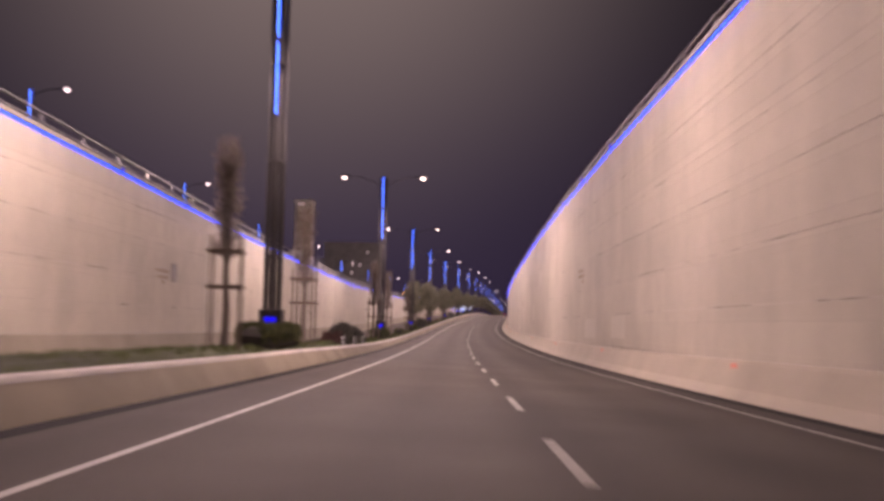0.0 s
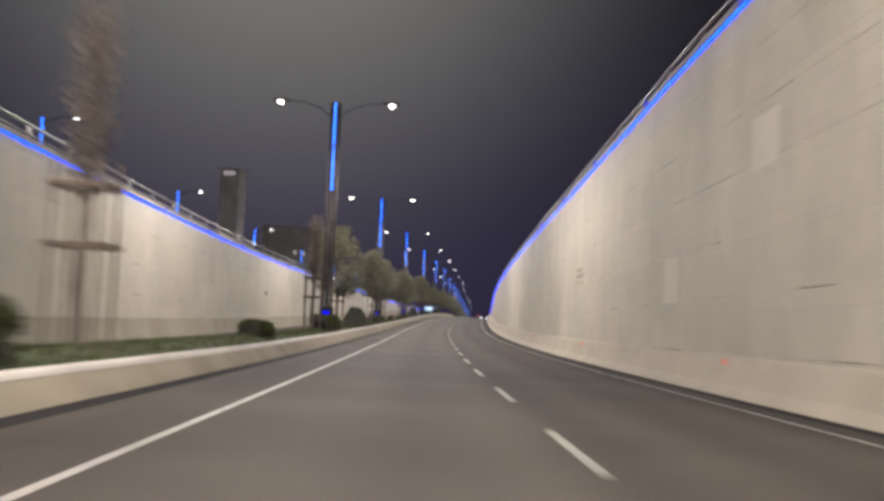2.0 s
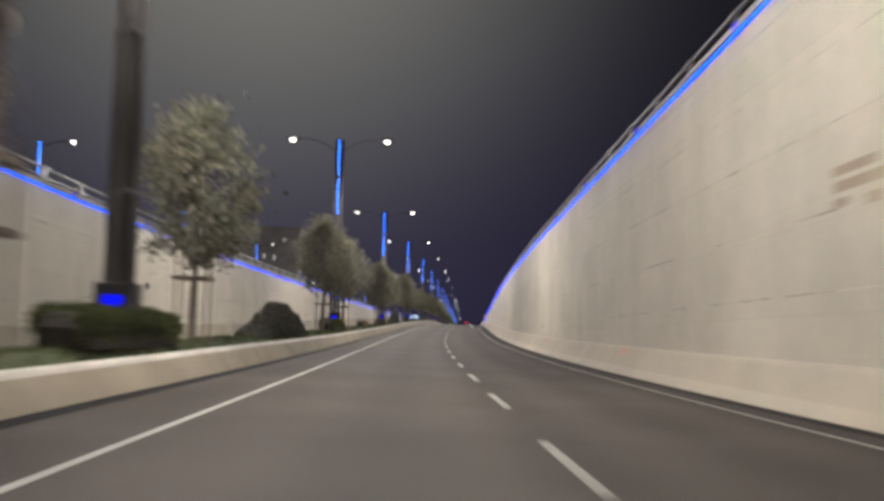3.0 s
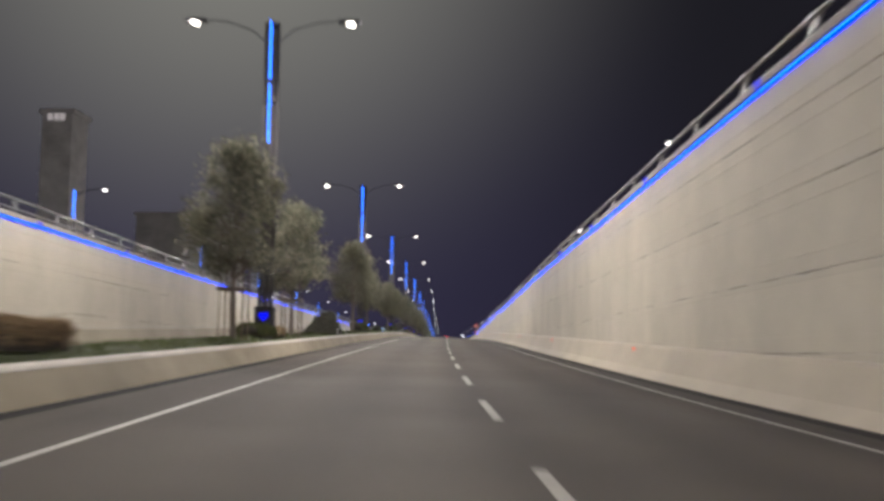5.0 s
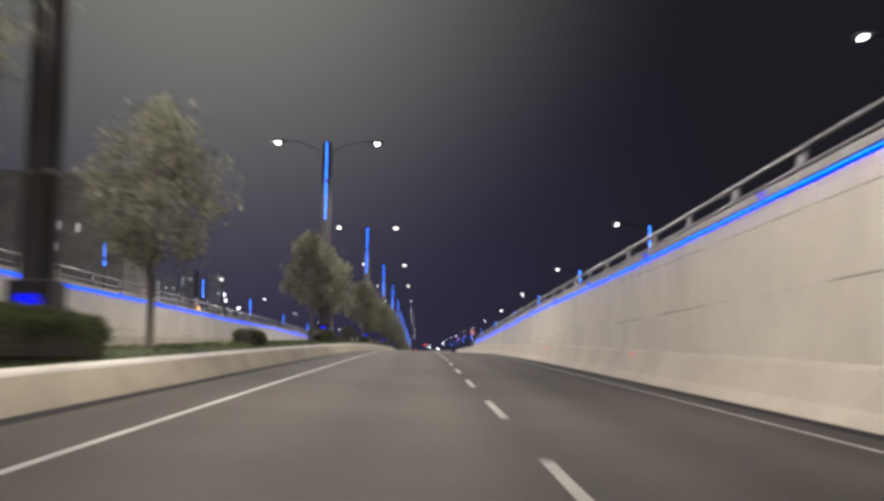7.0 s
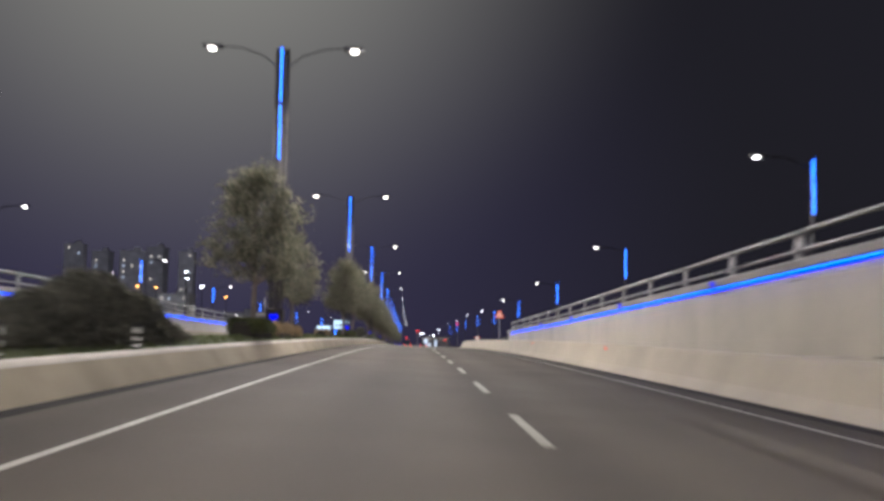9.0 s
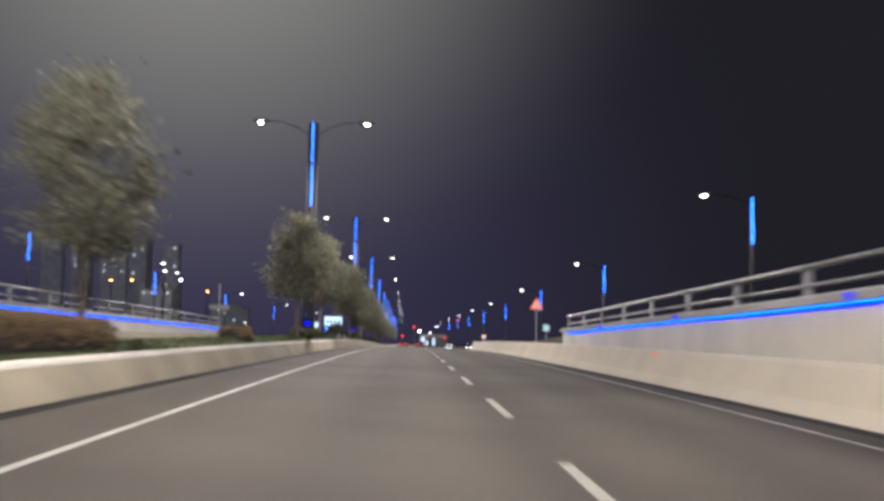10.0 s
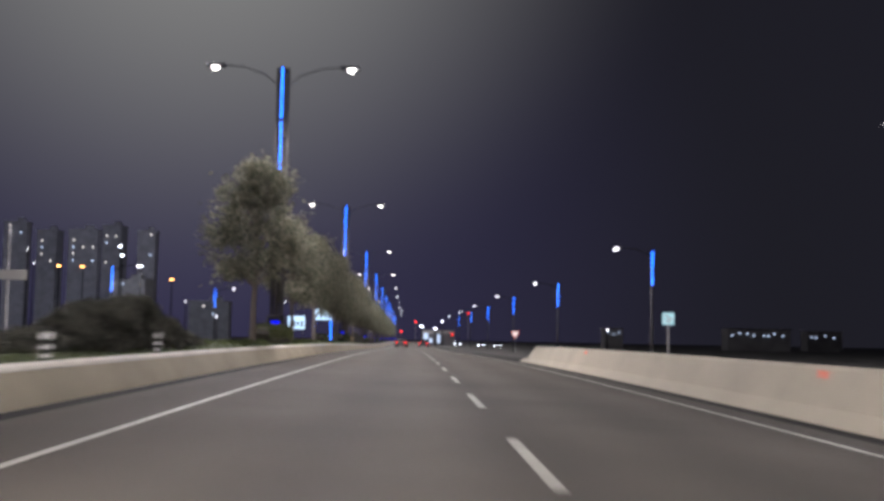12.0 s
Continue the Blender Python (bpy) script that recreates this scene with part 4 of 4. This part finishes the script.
# ------------------------------------------------------------------ signs beyond the cutting
def warning_sign():
    t = thing("warning_sign", "red-bordered triangular warning sign on a grey post", "road sign", "", stand(319.7, 6.95, 0.0))
    bm = bmesh.new()
    tube(bm, (0, 0, 0.3), (0, 0, 2.9), 0.038, sides=12)
    part("post", bm, GALVANISED, t)

    def tri(r, y0, y1, z):
        b = bmesh.new()
        bmesh.ops.create_cone(b, cap_ends=True, segments=3, radius1=r, radius2=r, depth=y1 - y0)
        far = max(b.verts, key=lambda v: abs(v.co.x) if abs(v.co.y) < 1e-4 else (abs(v.co.y) if abs(v.co.x) < 1e-4 else 0)).co.copy()
        up = math.atan2(far.y, far.x)
        bmesh.ops.bevel(b, geom=[e for e in b.edges if abs((e.verts[0].co - e.verts[1].co).z) > 0.5 * (y1 - y0)], offset=r * 0.12, segments=3, affect="EDGES")
        bmesh.ops.transform(b, verts=b.verts, matrix=Matrix.Translation((0, (y0 + y1) / 2, z)) @ Matrix.Rotation(radians(90), 4, "X") @ Matrix.Rotation(radians(90) - up, 4, "Z"))
        return b

    plate = part("plate", tri(0.44, -0.06, -0.04, 2.63), SIGN_RED, t, "red sign border")
    part("face", tri(0.315, -0.066, -0.061, 2.63), SIGN_AMBER, plate, "pale amber sign face")
    bm = bmesh.new()
    box(bm, (0.05, 0.006, 0.17), (0, -0.071, 2.64), bevel=0.002)
    box(bm, (0.13, 0.006, 0.04), (0.01, -0.071, 2.55), bevel=0.002)
    part("symbol", bm, BLACK_PAINT, plate, "black symbol")


# emission stands in for headlights thrown back by the sign sheeting
SIGN_RED = glowing("headlit_sign_red", (1.0, 0.17, 0.09), 0.72)
SIGN_AMBER = glowing("headlit_sign_amber", (1.0, 0.50, 0.34), 0.75)
warning_sign()

def inverted(b, r, y, d):
    """A triangle plate that points down."""
    front = [b.verts.new((r * 0.87 * x, y - d / 2, 2.1 + r * z)) for x, z in ((-1, 0.5), (1, 0.5), (0, -1))]
    back = [b.verts.new((v.co.x, y + d / 2, v.co.z)) for v in front]
    b.faces.new(front)
    b.faces.new(list(reversed(back)))
    for i in range(3):
        b.faces.new((front[i], back[i], back[(i + 1) % 3], front[(i + 1) % 3]))
    bmesh.ops.recalc_face_normals(b, faces=b.faces)


t = thing("yield_sign", "small downward triangular sign on a thin post", "road sign", "", stand(432.2, 12.28, -0.1))
bm = bmesh.new()
tube(bm, (0, 0, 0), (0, 0, 2.1), 0.035)
part("post", bm, GALVANISED, t)
bm = bmesh.new()
inverted(bm, 0.55, -0.05, 0.03)
pl = part("plate", bm, SIGN_RED, t, "red sign border")
bm = bmesh.new()
inverted(bm, 0.45, -0.075, 0.012)
# window glow on the sheet, in place of returned headlight
part("face", bm, WINDOW_GLOW, pl, "white sign face")

t = thing("direction_sign", "lit pale green square sign on a post", "road sign", "", stand(368.8, 13.94, -0.3))
bm = bmesh.new()
tube(bm, (0, 0, 0), (0, 0, 2.2), 0.045)
part("post", bm, GALVANISED, t)
bm = bmesh.new()
box(bm, (0.62, 0.08, 0.64), (0, 0, 2.5), bevel=0.02)
pl = part("panel", bm, GREEN_PANEL, t)
bm = bmesh.new()
for x, z, w in ((-0.10, 2.66, 0.28), (0.08, 2.5, 0.32), (-0.05, 2.34, 0.40)):
    box(bm, (w, 0.01, 0.09), (x, -0.047, z))
part("writing", bm, WHITE_PAINT, pl, "white bars of writing")

t = thing("lane_sign", "long grey sign blade on a tall post beside the side street", "road sign", "", stand(360.5, -17.8, 0.2))
bm = bmesh.new()
tube(bm, (0, 0, 0), (0, 0, 5.3), 0.07, 0.05)
part("post", bm, GALVANISED, t)
bm = bmesh.new()
box(bm, (1.8, 0.06, 0.44), (0.0, -0.09, 3.2), bevel=0.015)
part("blade", bm, CAPPING, t)

for s, lat, h, w, hh, leg in ((666.0, -28.3, 9.0, 6.6, 3.4, 1), (604.0, -30.7, 5.4, 4.6, 3.6, 0)):
    t = thing("billboard", "lit white billboard on two legs beside the avenue", "billboard", "", stand(s, lat, 0.0))
    bm = bmesh.new()
    box(bm, (w + 0.3, 0.3, hh + 0.3), (0, 0.2, h), bevel=0.03)
    part("frame", bm, STEEL, t)
    bm = bmesh.new()
    box(bm, (w, 0.06, hh), (0, 0.02, h))
    pl = part("panel", bm, PANEL_GLOW, t)
    bm = bmesh.new()
    for i in range(4):
        box(bm, (w * 0.12, 0.02, hh * (0.35 + 0.1 * (i % 2))), (w * (-0.33 + 0.22 * i), -0.025, h - 0.1 * hh))
    part("writing", bm, DARK_FACADE, pl, "dark bars of writing")
    for x in (-w * 0.4, w * 0.4):
        bm = bmesh.new()
        box(bm, (0.2, 0.2, h - hh / 2), (x, 0.2, (h - hh / 2) / 2))
        part("leg", bm, LED_TUBE if leg else STEEL, t, "blue lit leg" if leg else "")


# ------------------------------------------------------------------ the town beyond
def tower(s, lat, w, d, floors, turn, lit, facade):
    """A block of flats; lit gives the places (across, height) of its lit windows."""
    hgt = floors * 3.1
    t = thing("apartment_building", "tall dark apartment building with a few lit windows", "apartment building", "town buildings", stand(s, lat, -1.0, turn))
    bm = bmesh.new()
    box(bm, (w, d, hgt), (0, 0, hgt / 2))
    part("wall", bm, facade, t)
    bm = bmesh.new()
    box(bm, (w + 0.3, 0.5, 0.25))
    band = mesh_of("floor_band", bm, facade)
    for f in range(1, floors):
        piece("floor_band", band, t, Matrix.Translation((0, -d / 2, f * 3.1)))
    bm = bmesh.new()
    box(bm, (w + 0.8, d + 0.8, 0.7), (0, 0, hgt + 0.3))
    part("roof", bm, facade, t)
    if s > 500:
        bm = bmesh.new()
        box(bm, (w * 0.3, d * 0.3, 2.2), (w * 0.15, 0, hgt + 1.5), bevel=0.05)
        part("stair_head", bm, facade, t)
    cols = max(2, int(w / 3.4))
    seen = set()
    for i, (x, h) in enumerate(lit):
        f = int(round((h - 0.6) / 3.1))
        c = min(cols - 1, max(0, int((x - lat + w / 2) / w * cols)))
        if (c, f) not in seen or s < 500:
            seen.add((c, f))
            piece("window", WIN_DIM if s < 500 else WIN_COOL if i % 3 == 1 else WIN_WARM, t, Matrix.Translation((x - lat if s < 500 else (c + 0.5) * w / cols - w / 2, -d / 2 - 0.06, h if s < 500 else f * 3.1 + 1.6)))


def win(material, w=1.7, h=1.5):
    b = bmesh.new()
    box(b, (w, 0.12, h), bevel=0.02)
    return mesh_of("window", b, material)


WIN_WARM, WIN_COOL, WIN_DIM = win(WINDOW_GLOW, 0.9, 0.9), win(WINDOW_COOL, 0.85, 0.85), win(WINDOW_DIM, 0.75, 1.2)
tower(800, -181.0, 10, 8, 17, 4, ((-182.8, 50.8), (-177.6, 48.2)), TOWN_FACADE)
tower(806, -168.0, 9, 8, 16, -5, ((-169.4, 43.5), (-169.4, 40.4), (-169.4, 37.6), (-166, 34)), TOWN_FACADE)
tower(800, -150.0, 13, 8, 16, 6, ((-153, 45.4), (-153, 42.3), (-153, 39.7), (-153, 36.8), (-153, 34.2), (-149.2, 39.7), (-145.9, 39.5), (-146.5, 33.8)), TOWN_FACADE)
tower(810, -139.2, 9, 8, 17, -8, ((-142.5, 33.8), (-142.5, 44.6), (-139.8, 46.9), (-136, 46.6)), TOWN_FACADE)
tower(800, -121.0, 8, 8, 16, 3, ((-120.6, 45.8), (-120.6, 36.3), (-123, 30)), TOWN_FACADE)
tower(760, -117.0, 15, 14, 8, -3, ((-121.0, 21.0), (-118.0, 21.0), (-113.0, 21.0)), PALE_FACADE)
tower(740, -80.0, 16, 14, 5, 5, ((-84, 12), (-77, 9)), DARK_FACADE)
tower(330, -51.0, 19, 14, 8, 2, ((-45.5, 22), (-50.6, 17.9), (-48.0, 17.6), (-50.9, 15.0), (-59.0, 15.6)), PALE_FACADE)
tower(276, -57.6, 4.6, 6, 11, -3, ((-58.7, 33.6), (-57.7, 33.6), (-56.8, 33.6)), WHITE_FACADE)


def mast(s, lat, h, glass, label, r, watts=0.0):
    t = thing("mast_lamp", label, "street lamp", "", stand(s, lat, 0.0))
    bm = bmesh.new()
    tube(bm, (0, 0, -1), (0, 0, h), 0.25, 0.12, 8)
    part("pole", bm, POLE_PAINT, t)
    bm = bmesh.new()
    box(bm, (2.2 * r, 0.6, 0.4), (0, 0, h + 0.3), bevel=0.05)
    hd = part("lamp_head", bm, STEEL, t)
    bm = bmesh.new()
    for x in (-r, 0, r):
        bmesh.ops.create_uvsphere(bm, u_segments=10, v_segments=6, radius=r * 0.36, matrix=Matrix.Translation((x * 0.6, -0.5, h + 0.1)))
    part("lamp_glass", bm, glass, hd)
    if watts:
        # added spot turned towards the far towers, only to brighten their facades
        d = bpy.data.lights.new("lamp_light", "SPOT")
        d.energy, d.color, d.shadow_soft_size, d.spot_size, d.spot_blend = watts, (0.95, 0.97, 1.0), 0.4, radians(150), 0.4
        ob = new("lamp_light", d)
        ob.parent = t
        ob.matrix_basis = Matrix.Translation((0, 0.9, h - 0.2)) @ Matrix.Rotation(radians(80), 4, "X")


mast(600, -95.1, 19.4, ORANGE_GLOW, "tall mast with glowing orange sodium lamps", 0.45)
mast(602, -89.2, 19.5, ORANGE_GLOW, "tall mast with glowing orange sodium lamps", 0.42)
mast(600, -78.7, 25.0, WHITE_GLOW, "tall mast with bright white floodlights", 0.5, 65000.0)
mast(601, -78.4, 22.6, WHITE_GLOW, "tall mast with bright white floodlights", 0.55)
mast(600, -72.9, 19.8, WHITE_GLOW, "tall mast with bright white floodlights", 0.5)
mast(600, -64.4, 16.2, ORANGE_GLOW, "tall mast with glowing orange sodium lamps", 0.38)
mast(600, -101.9, 20.1, SIDE_GLOW, "low lamp post with a bright white head", 0.22, 65000.0)
mast(600, -103.7, 23.9, SIDE_GLOW, "low lamp post with a bright white head", 0.22)
mast(600, -60.5, 10.3, SIDE_GLOW, "low lamp post with a bright white head", 0.22)
mast(600, -51.9, 6.4, SIDE_GLOW, "low lamp post with a bright white head", 0.28)
mast(580, 3.7, 4.6, WHITE_GLOW, "low lamp post with a bright white head", 0.42)
mast(585, 9.2, 6.0, WHITE_GLOW, "low lamp post with a bright white head", 0.28)
mast(575, 7.1, 4.0, WHITE_GLOW, "low lamp post with a bright white head", 0.30)
mast(540, 43.6, 4.0, SIDE_GLOW, "low lamp post with a bright white head", 0.3)

# shop at the end of the avenue
t = thing("shop", "low shop with a brightly lit glass front", "shop", "", stand(600, 8.6, -0.2))
bm = bmesh.new()
box(bm, (9.0, 6.0, 4.2), (0, 3.0, 2.1), bevel=0.05)
part("wall", bm, STEEL, t)
for x, z, w, hh in ((-3.4, 2.3, 1.3, 2.6), (-2.0, 1.3, 0.8, 1.3), (0.1, 1.8, 0.8, 2.4)):
    bm = bmesh.new()
    box(bm, (w, 0.08, hh), (x, -0.03, z), bevel=0.02)
    part("shop_window", bm, WINDOW_COOL, t, "lit glass pane")
bm = bmesh.new()
box(bm, (8.4, 0.12, 0.5), (0, -0.05, 3.6), bevel=0.02)
part("fascia", bm, CAPPING, t, "grey fascia board")


def signal(s, lat, h):
    t = thing("traffic_light", "traffic light on a pole showing red", "traffic light", "traffic lights", stand(s, lat, 0.0))
    bm = bmesh.new()
    tube(bm, (0, 0, 0), (0, 0, h), 0.08, 0.07, 8)
    part("pole", bm, STEEL, t)
    bm = bmesh.new()
    box(bm, (0.42, 0.3, 1.1), (0, 0, h + 0.4), bevel=0.04)
    hd = part("signal_head", bm, BLACK_PAINT, t)
    bm = bmesh.new()
    tube(bm, (0, -0.2, h + 0.72), (0, -0.15, h + 0.72), 0.24, sides=14)
    part("red_lens", bm, RED_GLOW, hd, "glowing red lens")


signal(560, 2.0, 4.7)
signal(560, 14.4, 6.9)
signal(556, 10.5, 1.9)
signal(552, -1.3, 2.3)


def far_car(s, lat, turn):
    """A saloon seen far down the avenue."""
    t = thing("car", "dark saloon car far down the avenue, lights on", "car", "far cars", stand(s, lat, fall(lat) if lat > -4 else 0.1, turn))
    bm = bmesh.new()
    box(bm, (1.75, 4.3, 0.62), (0, 0, 0.62), bevel=0.14)
    body = part("body", bm, CAR_PAINT, t, "", True)
    bm = bmesh.new()
    box(bm, (1.5, 2.1, 0.58), (0, -0.1, 1.15), bevel=0.2)
    part("cabin", bm, GLASS_DARK, body, "dark glazed cabin", True)
    for x in (-0.8, 0.8):
        for y in (-1.35, 1.35):
            bm = bmesh.new()
            tube(bm, (x - 0.1, y, 0.32), (x + 0.1, y, 0.32), 0.32, sides=16)
            part("wheel", bm, RUBBER, t)
        bm = bmesh.new()
        box(bm, (0.34, 0.06, 0.16), (x * 0.78, -2.15, 0.74), bevel=0.02)
        part("tail_light", bm, RED_GLOW, body, "glowing red tail light")
        bm = bmesh.new()
        box(bm, (0.30, 0.06, 0.16), (x * 0.78, 2.15, 0.70), bevel=0.02)
        part("headlight", bm, WHITE_GLOW, body, "bright headlight")
    return t


c0 = far_car(478, -0.9, 0)
for s, lat, turn in ((494, 2.9, 0), (496, -0.7, 0), (520, -7.6, 180), (552, -7.4, 180), (540, -10.6, 180), (562, 12.0, 180), (565, 17.8, 180), (566, 22.0, 175)):
    copy_thing(c0, stand(s, lat, fall(lat) if lat > -4 else 0.1, turn))


def row_houses(s, lat, w, turn):
    """A low far row of houses with a line of lit windows."""
    t = thing("row_house", "low dark row house with a line of small lit windows", "house", "town buildings", stand(s, lat, -0.5, turn))
    bm = bmesh.new()
    box(bm, (w, 8.0, 5.6), (0, 4.0, 2.8), bevel=0.05)
    part("wall", bm, DARK_FACADE, t)
    bm = bmesh.new()
    box(bm, (w + 0.6, 8.8, 0.3), (0, 4.0, 5.75), bevel=0.04)
    part("roof", bm, STEEL, t)
    far = random.Random(int(s + lat))
    x = -w / 2 + 1.0
    while x < w / 2 - 0.6:
        piece("window", FAR_WIN, t, Matrix.Translation((x, -0.03, 4.2 + far.choice((0.0, 0.0, 0.5)))))
        x += far.uniform(1.0, 2.6)


FAR_WIN = win(WINDOW_COOL, 0.45, 0.4)
row_houses(566, 86.0, 15.0, -6)
row_houses(590, 112.0, 9.0, -8)
row_houses(600, 57.0, 5.0, -4)
